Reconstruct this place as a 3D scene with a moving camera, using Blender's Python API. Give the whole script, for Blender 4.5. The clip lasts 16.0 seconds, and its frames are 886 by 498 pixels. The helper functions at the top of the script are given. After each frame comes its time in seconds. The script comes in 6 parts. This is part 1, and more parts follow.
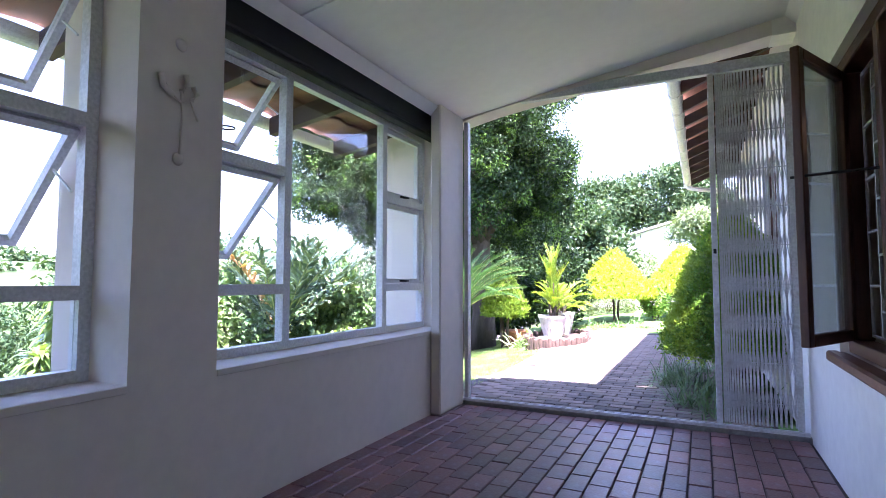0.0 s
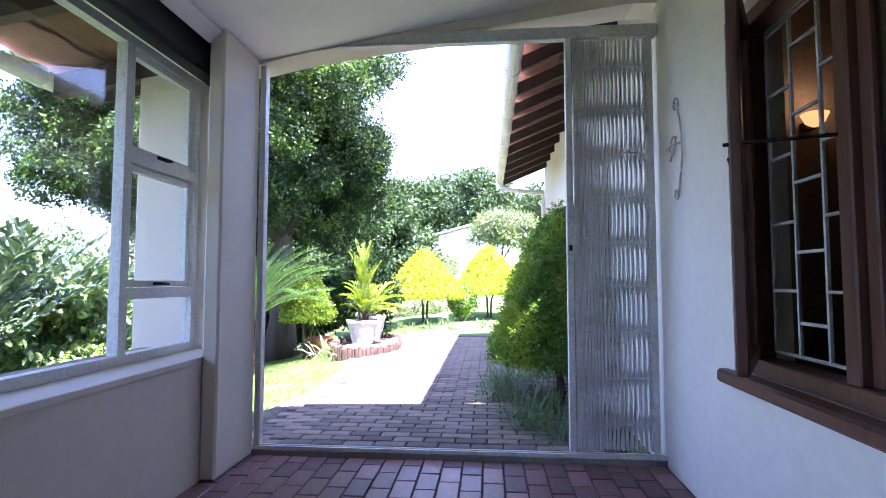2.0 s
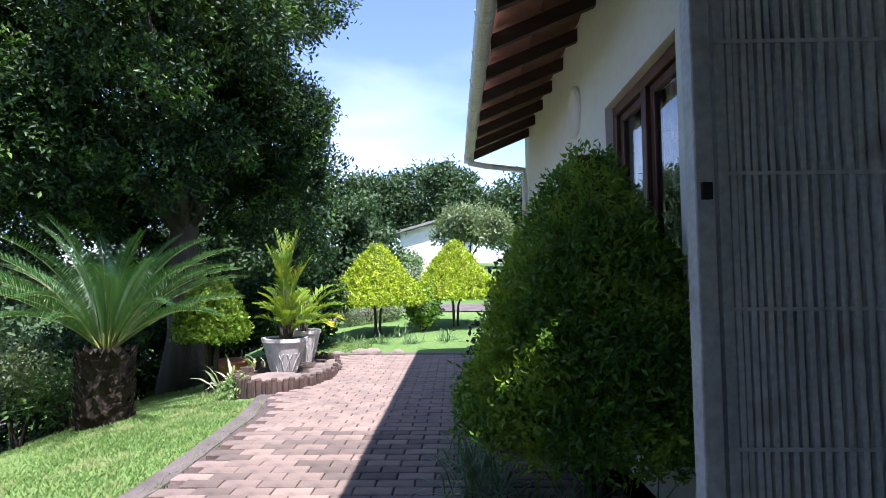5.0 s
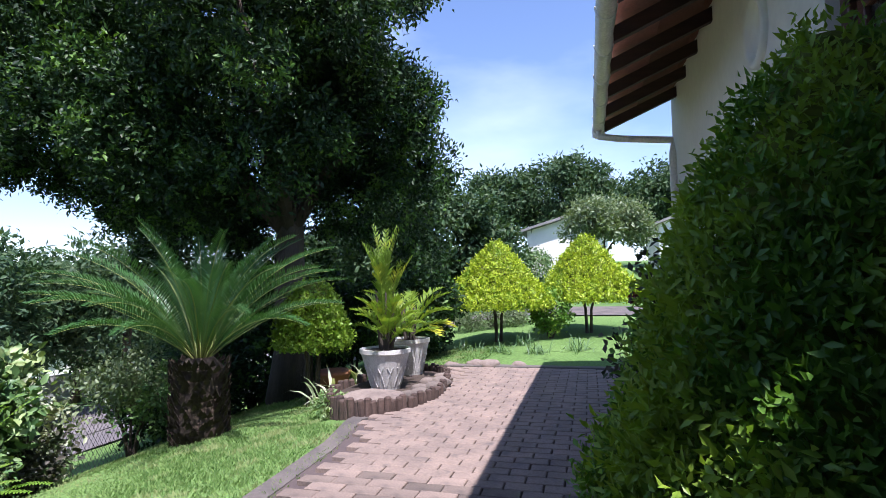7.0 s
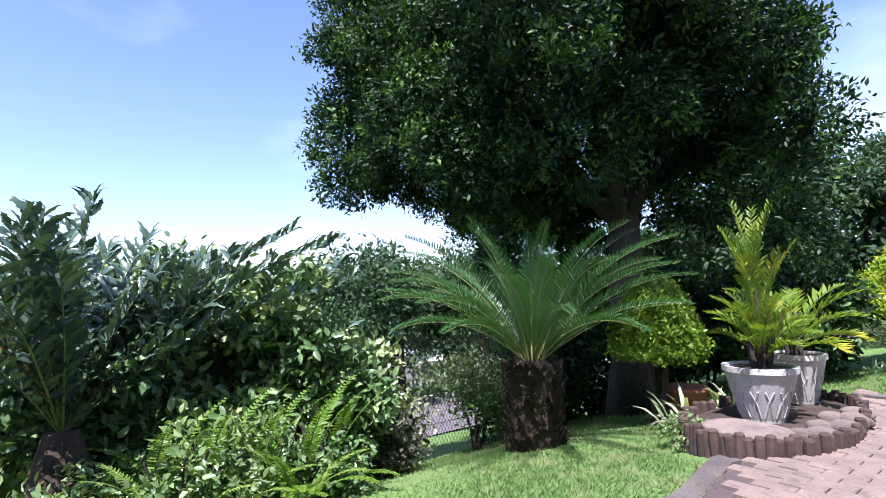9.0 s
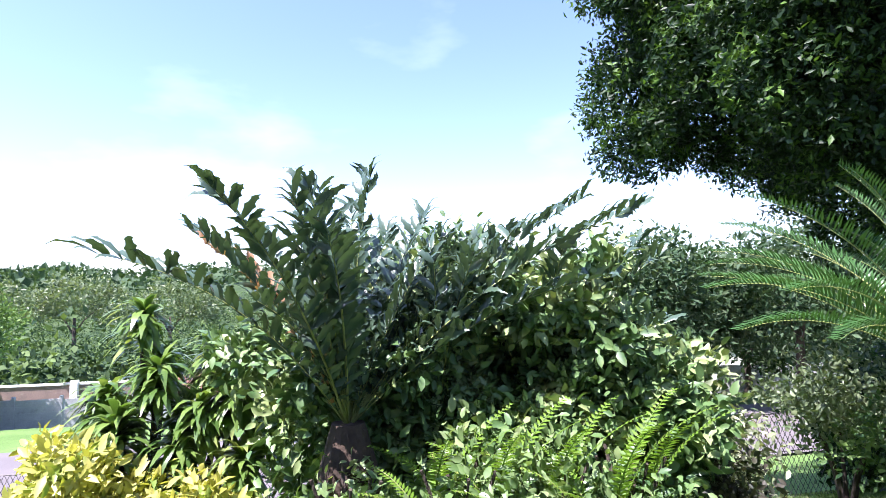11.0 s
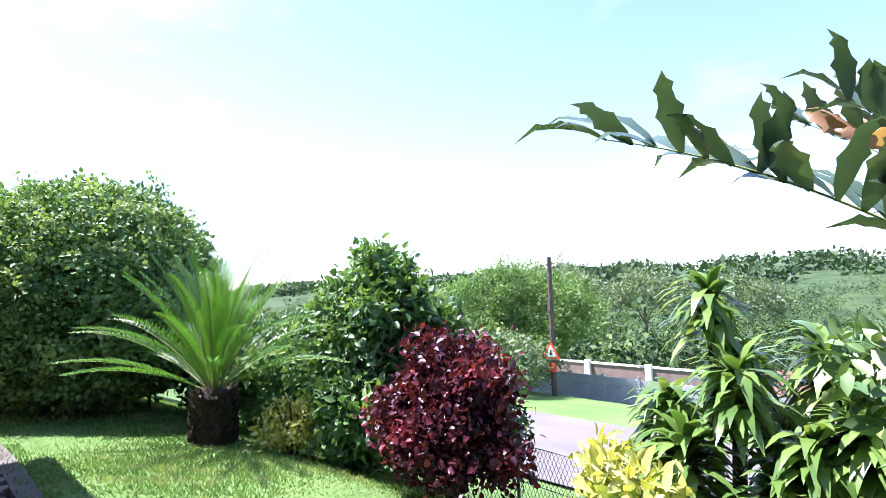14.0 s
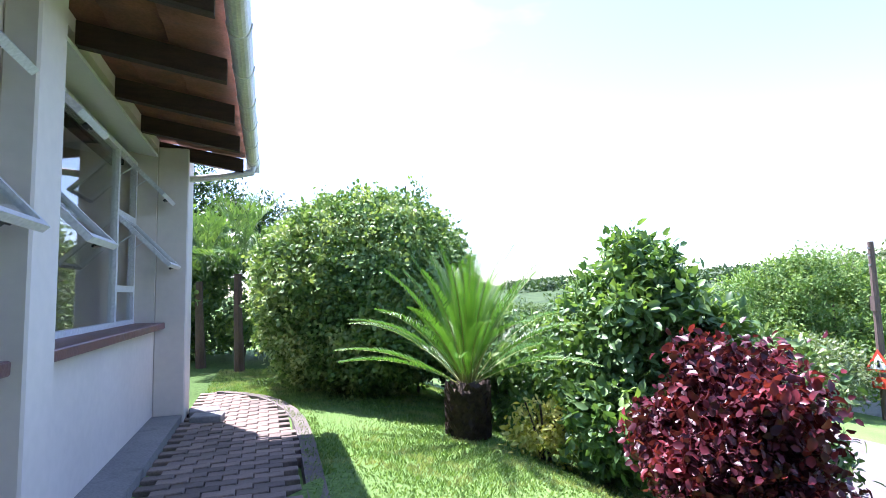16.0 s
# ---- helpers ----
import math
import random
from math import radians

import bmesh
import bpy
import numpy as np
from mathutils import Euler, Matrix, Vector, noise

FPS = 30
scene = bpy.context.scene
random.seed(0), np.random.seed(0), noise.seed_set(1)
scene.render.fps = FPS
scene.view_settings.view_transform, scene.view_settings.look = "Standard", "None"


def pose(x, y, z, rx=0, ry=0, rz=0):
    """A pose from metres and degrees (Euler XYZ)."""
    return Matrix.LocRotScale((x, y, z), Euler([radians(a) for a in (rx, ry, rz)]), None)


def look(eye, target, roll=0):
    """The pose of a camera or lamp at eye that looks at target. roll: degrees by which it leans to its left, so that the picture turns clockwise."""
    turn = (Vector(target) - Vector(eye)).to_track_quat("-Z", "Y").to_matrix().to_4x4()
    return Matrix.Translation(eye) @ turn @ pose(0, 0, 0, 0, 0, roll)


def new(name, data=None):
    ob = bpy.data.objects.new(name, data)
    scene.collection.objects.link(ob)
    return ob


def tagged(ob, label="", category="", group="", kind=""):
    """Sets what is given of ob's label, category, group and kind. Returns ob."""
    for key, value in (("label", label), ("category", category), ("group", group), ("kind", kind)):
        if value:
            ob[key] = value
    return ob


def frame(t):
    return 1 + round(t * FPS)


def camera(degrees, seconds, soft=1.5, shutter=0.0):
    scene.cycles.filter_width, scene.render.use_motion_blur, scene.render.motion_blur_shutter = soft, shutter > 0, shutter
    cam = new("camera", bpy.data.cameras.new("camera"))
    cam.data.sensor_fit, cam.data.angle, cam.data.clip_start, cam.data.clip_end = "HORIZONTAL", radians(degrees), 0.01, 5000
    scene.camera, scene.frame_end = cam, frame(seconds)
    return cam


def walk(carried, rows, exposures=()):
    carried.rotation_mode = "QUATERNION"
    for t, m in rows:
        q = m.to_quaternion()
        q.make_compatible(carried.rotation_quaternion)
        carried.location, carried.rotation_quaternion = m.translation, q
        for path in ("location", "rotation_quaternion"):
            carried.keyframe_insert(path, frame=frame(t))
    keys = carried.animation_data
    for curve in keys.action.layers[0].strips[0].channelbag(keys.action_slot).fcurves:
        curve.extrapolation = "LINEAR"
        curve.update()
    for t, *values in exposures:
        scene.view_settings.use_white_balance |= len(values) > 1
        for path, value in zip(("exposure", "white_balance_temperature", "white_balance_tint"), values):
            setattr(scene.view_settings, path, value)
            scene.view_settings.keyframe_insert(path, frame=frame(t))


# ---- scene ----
cam = camera(79.7, 16.0, soft=0.85)
METRES, EYE, TILT, LEAN, TURN = 8.65, 1.1, 0.0, 0.0, 26.0
ROWS = [  # t, x, y, z, yaw, pitch, roll
    (0.0, 0.0, 0.0, 0.0, -0.0, 3.45, -0.05),
    (0.5, -0.0008, 0.0292, 0.0013, -6.91, 3.49, -0.06),
    (1.0, -0.0009, 0.0596, 0.0015, -11.69, 3.48, -0.04),
    (1.5, -0.0015, 0.0919, 0.0039, -17.74, 3.46, -0.09),
    (2.0, 0.0089, 0.1303, 0.002, -21.11, 3.43, -0.0),
    (2.5, 0.0244, 0.1686, 0.001, -22.7, 3.4, -0.04),
    (3.0, 0.04, 0.2081, 0.0031, -24.73, 3.4, -0.04),
    (3.5, 0.0602, 0.2495, 0.0028, -25.95, 3.43, 0.06),
    (6.0, 0.1621, 0.432, 0.0057, -21.91, 3.61, 0.71),
    (6.5, 0.1768, 0.4587, 0.0043, -18.56, 3.7, 0.86),
    (7.0, 0.187, 0.4838, 0.0048, -10.66, 3.81, 1.11),
    (7.5, 0.1887, 0.5094, 0.0048, -3.16, 4.01, 1.22),
    (8.0, 0.1873, 0.5335, 0.0029, 4.3, 4.23, 1.34),
    (8.5, 0.1891, 0.5583, 0.0034, 16.22, 4.45, 1.41),
    (9.0, 0.182, 0.5791, 0.0012, 24.71, 4.65, 1.33),
    (11.5, 0.0595, 0.6719, -0.0057, 60.85, 4.51, 1.0),
    (12.0, 0.0241, 0.6844, -0.0071, 69.8, 4.58, 1.12),
    (12.5, -0.0089, 0.6858, -0.0107, 78.88, 4.57, 1.11),
    (13.0, -0.0433, 0.6839, -0.0132, 86.37, 4.69, 1.05),
    (13.5, -0.0755, 0.6829, -0.0156, 98.27, 4.76, 1.16),
    (14.0, -0.0992, 0.6787, -0.0191, 108.2, 4.8, 1.2),
    (14.5, -0.1222, 0.6712, -0.0196, 115.27, 4.77, 1.19),
    (15.0, -0.1414, 0.6677, -0.019, 122.34, 4.83, 1.18),
    (15.5, -0.15, 0.6657, -0.0189, 129.99, 4.87, 1.17),
    (16.0, -0.1525, 0.6624, -0.0183, 135.68, 4.81, 1.11),
]
walk(cam, [(t, pose(0, 0, EYE, TILT, LEAN, TURN) @ pose(METRES * x, METRES * y, METRES * z, 90 + pitch, roll, yaw)) for t, x, y, z, yaw, pitch, roll in ROWS],
     exposures=[(0.0, 3.63, 5880, 41), (1.0, 3.85, 5880, 41), (1.5, 3.78, 5880, 41), (2.0, 3.5, 5860, 39), (2.5, 2.95, 5780, 37), (3.0, 2.65, 5700, 34), (3.5, 2.28, 5750, 33), (6.0, 1.2, 5850, 21), (8.0, 1.05, 5620, 28), (9.0, 1.25, 5680, 28), (11.5, 1.85, 5870, 31), (13.5, 1.92, 5700, 27), (16.0, 2.2, 5760, 28)])

# ---- world and sun ----
SUN_DIR = Vector((0.26, -0.40, 1.0)).normalized()  # towards the sun
world = bpy.data.worlds.new("sky")
scene.world = world
world.use_nodes = True
wn, wl = world.node_tree.nodes, world.node_tree.links
sky = wn.new("ShaderNodeTexSky")
sky.sky_type = 'NISHITA'
sky.sun_disc = False
sky.sun_elevation = math.asin(SUN_DIR.z)
sky.sun_rotation = math.atan2(SUN_DIR.x, SUN_DIR.y)
sky.air_density, sky.dust_density, sky.ozone_density = 1.0, 0.5, 1.5
wco = wn.new("ShaderNodeTexCoord")
wmap = wn.new("ShaderNodeMapping")
wmap.inputs["Scale"].default_value = (1.0, 1.0, 2.6)
wnoise = wn.new("ShaderNodeTexNoise")
wnoise.inputs["Scale"].default_value = 1.7
wnoise.inputs["Detail"].default_value = 6.0
wramp = wn.new("ShaderNodeValToRGB")
wramp.color_ramp.elements[0].position, wramp.color_ramp.elements[1].position = 0.54, 0.85
wramp.color_ramp.elements[0].color, wramp.color_ramp.elements[1].color = (0, 0, 0, 1), (0.3, 0.3, 0.3, 1)
wmix = wn.new("ShaderNodeMixRGB")
wmix.inputs["Color2"].default_value = (9.0, 9.6, 10.5, 1)
wl.new(wco.outputs["Generated"], wmap.inputs["Vector"])
wl.new(wmap.outputs["Vector"], wnoise.inputs["Vector"])
wl.new(wnoise.outputs["Fac"], wramp.inputs["Fac"])
wl.new(wramp.outputs["Color"], wmix.inputs["Fac"])
wl.new(sky.outputs["Color"], wmix.inputs["Color1"])
wl.new(wmix.outputs["Color"], wn["Background"].inputs["Color"])
wn["Background"].inputs["Strength"].default_value = 0.114
sun = new("sun", bpy.data.lights.new("sun", 'SUN'))
sun.data.energy, sun.data.angle, sun.data.color = 4.9, radians(0.53), (1.0, 0.95, 0.87)
sun.matrix_world = look(SUN_DIR * 40, (0, 0, 0))


# ---- materials ----
def base_material(name, rough=0.7, metal=0.0, spec=0.4):
    m = bpy.data.materials.new(name)
    m.use_nodes = True
    b = m.node_tree.nodes["Principled BSDF"]
    b.inputs["Roughness"].default_value, b.inputs["Metallic"].default_value = rough, metal
    b.inputs["Specular IOR Level"].default_value = spec
    return m, m.node_tree.nodes, m.node_tree.links, b


def noise_node(n, l, scale, detail=5.0, vector=None):
    t = n.new("ShaderNodeTexNoise")
    t.inputs["Scale"].default_value, t.inputs["Detail"].default_value = scale, detail
    if vector:
        l.new(vector, t.inputs["Vector"])
    return t


def mix_node(n, l, fac, a, b, kind='MIX'):
    x = n.new("ShaderNodeMixRGB")
    x.blend_type = kind
    for slot, v in (("Fac", fac), ("Color1", a), ("Color2", b)):
        if isinstance(v, (int, float)):
            x.inputs[slot].default_value = v
        elif isinstance(v, tuple):
            x.inputs[slot].default_value = (*v, 1)
        else:
            l.new(v, x.inputs[slot])
    return x.outputs["Color"]


def ramp_node(n, l, source, lo, hi, a=(0, 0, 0), b=(1, 1, 1)):
    r = n.new("ShaderNodeValToRGB")
    r.color_ramp.elements[0].position, r.color_ramp.elements[1].position = lo, hi
    r.color_ramp.elements[0].color, r.color_ramp.elements[1].color = (*a, 1), (*b, 1)
    l.new(source, r.inputs["Fac"])
    return r.outputs["Color"]


def surface(name, c1, c2, coarse=1.5, fine=40.0, rough=0.75, metal=0.0, bump=0.15, vary=0.0, spot=None, spec=0.4, stretch=None, bump_dist=0.01, grain_depth=0.18):
    """A two-scale surface: c1 and c2 mixed by coarse noise, fine grain in tone and relief, vary by object, spot: a stain colour."""
    m, n, l, b = base_material(name, rough, metal, spec)
    co = n.new("ShaderNodeTexCoord").outputs["Object"]
    if stretch:
        mp = n.new("ShaderNodeMapping")
        mp.inputs["Scale"].default_value = stretch
        l.new(co, mp.inputs["Vector"])
        co = mp.outputs["Vector"]
    big, small = noise_node(n, l, coarse, 6, co), noise_node(n, l, fine, 4, co)
    col = mix_node(n, l, ramp_node(n, l, big.outputs["Fac"], 0.35, 0.68), c1, c2)
    grain = ramp_node(n, l, small.outputs["Fac"], 0.3, 0.7, (1 - grain_depth,) * 3, (1 + grain_depth * 0.65,) * 3)
    col = mix_node(n, l, 1.0, col, grain, 'MULTIPLY')
    if spot:
        st = noise_node(n, l, coarse * 2.3, 8, co)
        col = mix_node(n, l, ramp_node(n, l, st.outputs["Fac"], 0.58, 0.75), col, spot)
    if vary:
        info = n.new("ShaderNodeObjectInfo")
        tone = ramp_node(n, l, info.outputs["Random"], 0.0, 1.0, (1 - vary, 1 - vary, 1 - vary), (1 + vary, 1 + vary * 0.85, 1 + vary * 0.8))
        col = mix_node(n, l, 1.0, col, tone, 'MULTIPLY')
    l.new(col, b.inputs["Base Color"])
    if bump:
        bp = n.new("ShaderNodeBump")
        bp.inputs["Strength"].default_value, bp.inputs["Distance"].default_value = bump, bump_dist
        l.new(small.outputs["Fac"], bp.inputs["Height"])
        l.new(bp.outputs["Normal"], b.inputs["Normal"])
    return m


def leaf_material(name, dark, light, tips=None, tip_share=0.15, through_share=0.3, rough=0.45, spec=0.5, patch=3.1):
    """Leaves: colour by island, some of another colour, and light that passes through the blade."""
    m, n, l, b = base_material(name, rough, 0, spec)
    geo = n.new("ShaderNodeNewGeometry")
    col = mix_node(n, l, geo.outputs["Random Per Island"], dark, light)
    if tips:
        pick = noise_node(n, l, patch, 3, n.new("ShaderNodeTexCoord").outputs["Object"])
        col = mix_node(n, l, ramp_node(n, l, pick.outputs["Fac"], 0.62 - tip_share, 0.72 - tip_share), col, tips)
    l.new(col, b.inputs["Base Color"])
    tr = n.new("ShaderNodeBsdfTranslucent")
    warm = mix_node(n, l, 1.0, col, (1.3, 1.35, 0.5), 'MULTIPLY')
    l.new(warm, tr.inputs["Color"])
    mx = n.new("ShaderNodeMixShader")
    mx.inputs["Fac"].default_value = through_share
    l.new(b.outputs["BSDF"], mx.inputs[1])
    l.new(tr.outputs["BSDF"], mx.inputs[2])
    l.new(mx.outputs["Shader"], n["Material Output"].inputs["Surface"])
    return m


def glass_material(name, tint=(0.96, 0.98, 0.97), gloss=0.04):
    m = bpy.data.materials.new(name)
    m.use_nodes = True
    n, l = m.node_tree.nodes, m.node_tree.links
    n.remove(n["Principled BSDF"])
    tr, gl, fr, mx = n.new("ShaderNodeBsdfTransparent"), n.new("ShaderNodeBsdfGlossy"), n.new("ShaderNodeLayerWeight"), n.new("ShaderNodeMixShader")
    po, ma = n.new("ShaderNodeMath"), n.new("ShaderNodeMath")
    po.operation, ma.operation = 'POWER', 'MULTIPLY_ADD'
    po.inputs[1].default_value, ma.inputs[1].default_value, ma.inputs[2].default_value = 4.0, 0.7, gloss
    tr.inputs["Color"].default_value = (*tint, 1)
    gl.inputs["Roughness"].default_value = 0.0
    fr.inputs["Blend"].default_value = 0.5
    l.new(fr.outputs["Facing"], po.inputs[0])
    l.new(po.outputs["Value"], ma.inputs[0])
    l.new(ma.outputs["Value"], mx.inputs["Fac"])
    l.new(tr.outputs["BSDF"], mx.inputs[1])
    l.new(gl.outputs["BSDF"], mx.inputs[2])
    l.new(mx.outputs["Shader"], n["Material Output"].inputs["Surface"])
    return m


def plain_emitter(name, colour, power):
    m, n, l, b = base_material(name, 0.5)
    b.inputs["Base Color"].default_value = (*colour, 1)
    b.inputs["Emission Color"].default_value = (*colour, 1)
    b.inputs["Emission Strength"].default_value = power
    return m


PLASTER = surface("cream_plaster", (0.72, 0.645, 0.575), (0.655, 0.585, 0.52), 0.8, 14, 0.85, bump=0.05, spec=0.2, grain_depth=0.035)
PLASTER_OUT = surface("white_exterior_plaster", (0.80, 0.775, 0.72), (0.73, 0.70, 0.64), 0.9, 16, 0.88, bump=0.07, spec=0.2, grain_depth=0.04)
CEILING = surface("white_ceiling_board", (0.80, 0.79, 0.76), (0.76, 0.75, 0.72), 0.6, 12, 0.8, bump=0.03, spec=0.2, grain_depth=0.025)
BRICK = surface("red_floor_brick", (0.24, 0.108, 0.092), (0.165, 0.088, 0.09), 5, 60, 0.4, bump=0.25, vary=0.42, spot=(0.27, 0.20, 0.205), spec=0.5)
MORTAR = surface("grey_mortar", (0.10, 0.075, 0.068), (0.075, 0.058, 0.055), 5, 80, 0.95, bump=0.3)
PAVER = surface("worn_clay_paver", (0.215, 0.168, 0.135), (0.15, 0.12, 0.10), 4, 70, 0.85, bump=0.35, vary=0.4, spot=(0.10, 0.085, 0.075))
CONCRETE = surface("grey_concrete", (0.26, 0.25, 0.235), (0.19, 0.185, 0.178), 2, 50, 0.9, bump=0.3, spot=(0.13, 0.125, 0.12))
ASPHALT = surface("asphalt", (0.165, 0.148, 0.142), (0.13, 0.117, 0.114), 0.5, 90, 0.92, bump=0.25)
PRECAST = surface("weathered_precast_concrete", (0.46, 0.45, 0.45), (0.36, 0.35, 0.35), 1.2, 30, 0.9, bump=0.3, spot=(0.26, 0.25, 0.25))
DULL_BRICK = surface("dull_wall_brick", (0.27, 0.19, 0.16), (0.20, 0.145, 0.125), 2, 20, 0.9, bump=0.3, spot=(0.33, 0.27, 0.24))
EDGING = surface("dark_concrete_edging", (0.14, 0.12, 0.105), (0.085, 0.075, 0.068), 3, 50, 0.94, bump=0.5)
# Inner shade of the clipped shrubs, put into their core's colour.
INNER_SHADE = surface("shaded_inner_twigs", (0.15, 0.18, 0.02), (0.09, 0.12, 0.018), 12, 60, 0.95, bump=0.5)
ALU = surface("white_painted_aluminium", (0.70, 0.70, 0.69), (0.64, 0.64, 0.64), 3, 60, 0.4, bump=0.02)
GATE_WHITE = surface("white_gate_steel", (0.66, 0.66, 0.66), (0.55, 0.55, 0.55), 4, 60, 0.45, bump=0.05, vary=0.06, spot=(0.42, 0.38, 0.34))
GUTTER = surface("white_gutter", (0.74, 0.72, 0.66), (0.64, 0.61, 0.54), 2, 50, 0.5, bump=0.05, spot=(0.5, 0.47, 0.4))
DARK_WOOD = surface("dark_varnished_wood", (0.13, 0.055, 0.035), (0.085, 0.036, 0.025), 5, 70, 0.4, bump=0.15, stretch=(8, 8, 1))
RAFTER = surface("dark_rafter_wood", (0.065, 0.036, 0.026), (0.04, 0.024, 0.018), 4, 60, 0.7, bump=0.2, stretch=(1, 6, 6))
TILE = surface("terracotta_roof_tile", (0.225, 0.098, 0.062), (0.155, 0.075, 0.052), 3, 50, 0.85, bump=0.25, vary=0.2, spot=(0.115, 0.07, 0.055))
PELMET = surface("charcoal_blind", (0.022, 0.023, 0.026), (0.016, 0.017, 0.02), 4, 120, 0.8, bump=0.1)
GLASS = glass_material("window_glass")
DIM_GLASS = glass_material("house_window_glass", (0.75, 0.78, 0.76), 0.12)
BLACK_METAL = surface("black_metal", (0.03, 0.03, 0.03), (0.02, 0.02, 0.02), 6, 80, 0.5, 0.5, bump=0.05)
WHITE_IRON = surface("whitewashed_iron", (0.58, 0.56, 0.54), (0.46, 0.44, 0.42), 12, 90, 0.7, bump=0.2)
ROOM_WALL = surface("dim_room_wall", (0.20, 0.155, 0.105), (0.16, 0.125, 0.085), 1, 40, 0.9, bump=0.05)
LAMP_GLOW = plain_emitter("lamp_glow", (1.0, 0.5, 0.16), 0.12)
BARK = surface("tree_bark", (0.10, 0.078, 0.06), (0.06, 0.046, 0.036), 3, 30, 0.95, bump=0.8, stretch=(3, 3, 0.6), bump_dist=0.03)
CYCAD_BARK = surface("cycad_trunk", (0.085, 0.06, 0.042), (0.045, 0.032, 0.024), 8, 40, 0.95, bump=0.6)
LOG = surface("log_edging", (0.095, 0.064, 0.05), (0.05, 0.035, 0.03), 8, 50, 0.9, bump=0.5, vary=0.25)
STONE = surface("garden_stone", (0.215, 0.175, 0.145), (0.14, 0.112, 0.095), 5, 40, 0.9, bump=0.5, vary=0.22, spot=(0.10, 0.085, 0.072))
POT = surface("white_cement_pot", (0.62, 0.60, 0.56), (0.50, 0.48, 0.44), 4, 60, 0.85, bump=0.2, spot=(0.36, 0.34, 0.31))
TERRACOTTA = surface("terracotta_pot", (0.38, 0.15, 0.09), (0.29, 0.11, 0.07), 5, 50, 0.85, bump=0.15)
SOIL = surface("dark_soil", (0.07, 0.05, 0.036), (0.045, 0.032, 0.025), 6, 60, 0.95, bump=0.6)
POLE_WOOD = surface("weathered_pole", (0.12, 0.085, 0.068), (0.08, 0.058, 0.048), 3, 40, 0.9, bump=0.2, stretch=(6, 6, 0.7))
SIGN_RED = surface("red_sign", (0.55, 0.06, 0.03), (0.5, 0.05, 0.03), 6, 60, 0.5, bump=0.0)
SIGN_WHITE = surface("white_sign", (0.75, 0.74, 0.72), (0.7, 0.69, 0.67), 6, 60, 0.5, bump=0.0)
WIRE = surface("galvanised_wire", (0.14, 0.13, 0.125), (0.09, 0.085, 0.08), 6, 60, 0.6, 0.4, bump=0.0)

# Third colour paints sunlit foliage in patches over the dark crown.
L_TREE = leaf_material("ficus_leaves", (0.009, 0.026, 0.008), (0.028, 0.068, 0.016), (0.10, 0.20, 0.03), 0.08, 0.26, 0.5, 0.3)
L_MANGO = leaf_material("far_tree_leaves", (0.022, 0.055, 0.022), (0.055, 0.105, 0.04), (0.08, 0.12, 0.05), 0.1, 0.22, 0.6, 0.3)
L_FAR = leaf_material("distant_leaves", (0.02, 0.048, 0.02), (0.05, 0.092, 0.034), (0.12, 0.185, 0.06), 0.14, 0.2, 0.7, 0.2, 0.13)
L_YELLOW = leaf_material("golden_duranta_leaves", (0.20, 0.31, 0.012), (0.46, 0.54, 0.02), (0.17, 0.29, 0.015), 0.06, 0.26)
L_CONE = leaf_material("green_duranta_leaves", (0.06, 0.155, 0.018), (0.14, 0.28, 0.03), (0.25, 0.37, 0.04), 0.12, 0.38)
L_LIME = leaf_material("lime_shrub_leaves", (0.13, 0.24, 0.02), (0.24, 0.36, 0.03), None, 0, 0.35)
L_HEDGE = leaf_material("hedge_leaves", (0.048, 0.115, 0.04), (0.12, 0.215, 0.07), (0.18, 0.29, 0.08), 0.1, 0.3, 0.42, 0.4)
# Pale colours of these two paint in sunlight on the bush tops.
L_BUSH = leaf_material("round_bush_leaves", (0.055, 0.125, 0.038), (0.155, 0.255, 0.085), (0.28, 0.36, 0.14), 0.12, 0.14)
L_ROUND = leaf_material("pale_bush_leaves", (0.075, 0.155, 0.045), (0.19, 0.30, 0.095), (0.32, 0.42, 0.16), 0.12, 0.2, 0.55, 0.25)
L_STREET = leaf_material("street_tree_leaves", (0.075, 0.16, 0.04), (0.15, 0.25, 0.07), (0.2, 0.3, 0.09), 0.12, 0.3, 0.6, 0.3)
L_RED = leaf_material("copperleaf_leaves", (0.032, 0.008, 0.014), (0.095, 0.016, 0.028), (0.19, 0.026, 0.036), 0.10, 0.3, 0.4, 0.4)
L_CROTON = leaf_material("yellow_croton_leaves", (0.36, 0.36, 0.06), (0.60, 0.58, 0.20), (0.25, 0.34, 0.06), 0.08, 0.3)
L_VARIEG = leaf_material("variegated_leaves", (0.20, 0.26, 0.13), (0.48, 0.50, 0.34), (0.10, 0.17, 0.07), 0.1, 0.3)
L_DRAC = leaf_material("dracaena_leaves", (0.07, 0.145, 0.03), (0.17, 0.265, 0.06), (0.26, 0.32, 0.10), 0.08, 0.3, 0.3)
L_CYCAD = leaf_material("cycad_leaflets", (0.026, 0.085, 0.024), (0.06, 0.15, 0.04), None, 0, 0.2, 0.34, 0.6)
L_CYCAD2 = leaf_material("bright_cycad_leaflets", (0.042, 0.13, 0.018), (0.09, 0.21, 0.028), None, 0, 0.35, 0.4, 0.45)
L_SPINY = leaf_material("spiny_cycad_leaflets", (0.03, 0.07, 0.034), (0.10, 0.155, 0.105), None, 0, 0.12, 0.27, 0.9)
L_GLOSSY = leaf_material("glossy_light_leaves", (0.11, 0.20, 0.06), (0.24, 0.34, 0.14), (0.30, 0.38, 0.17), 0.1, 0.3, 0.32, 0.6)
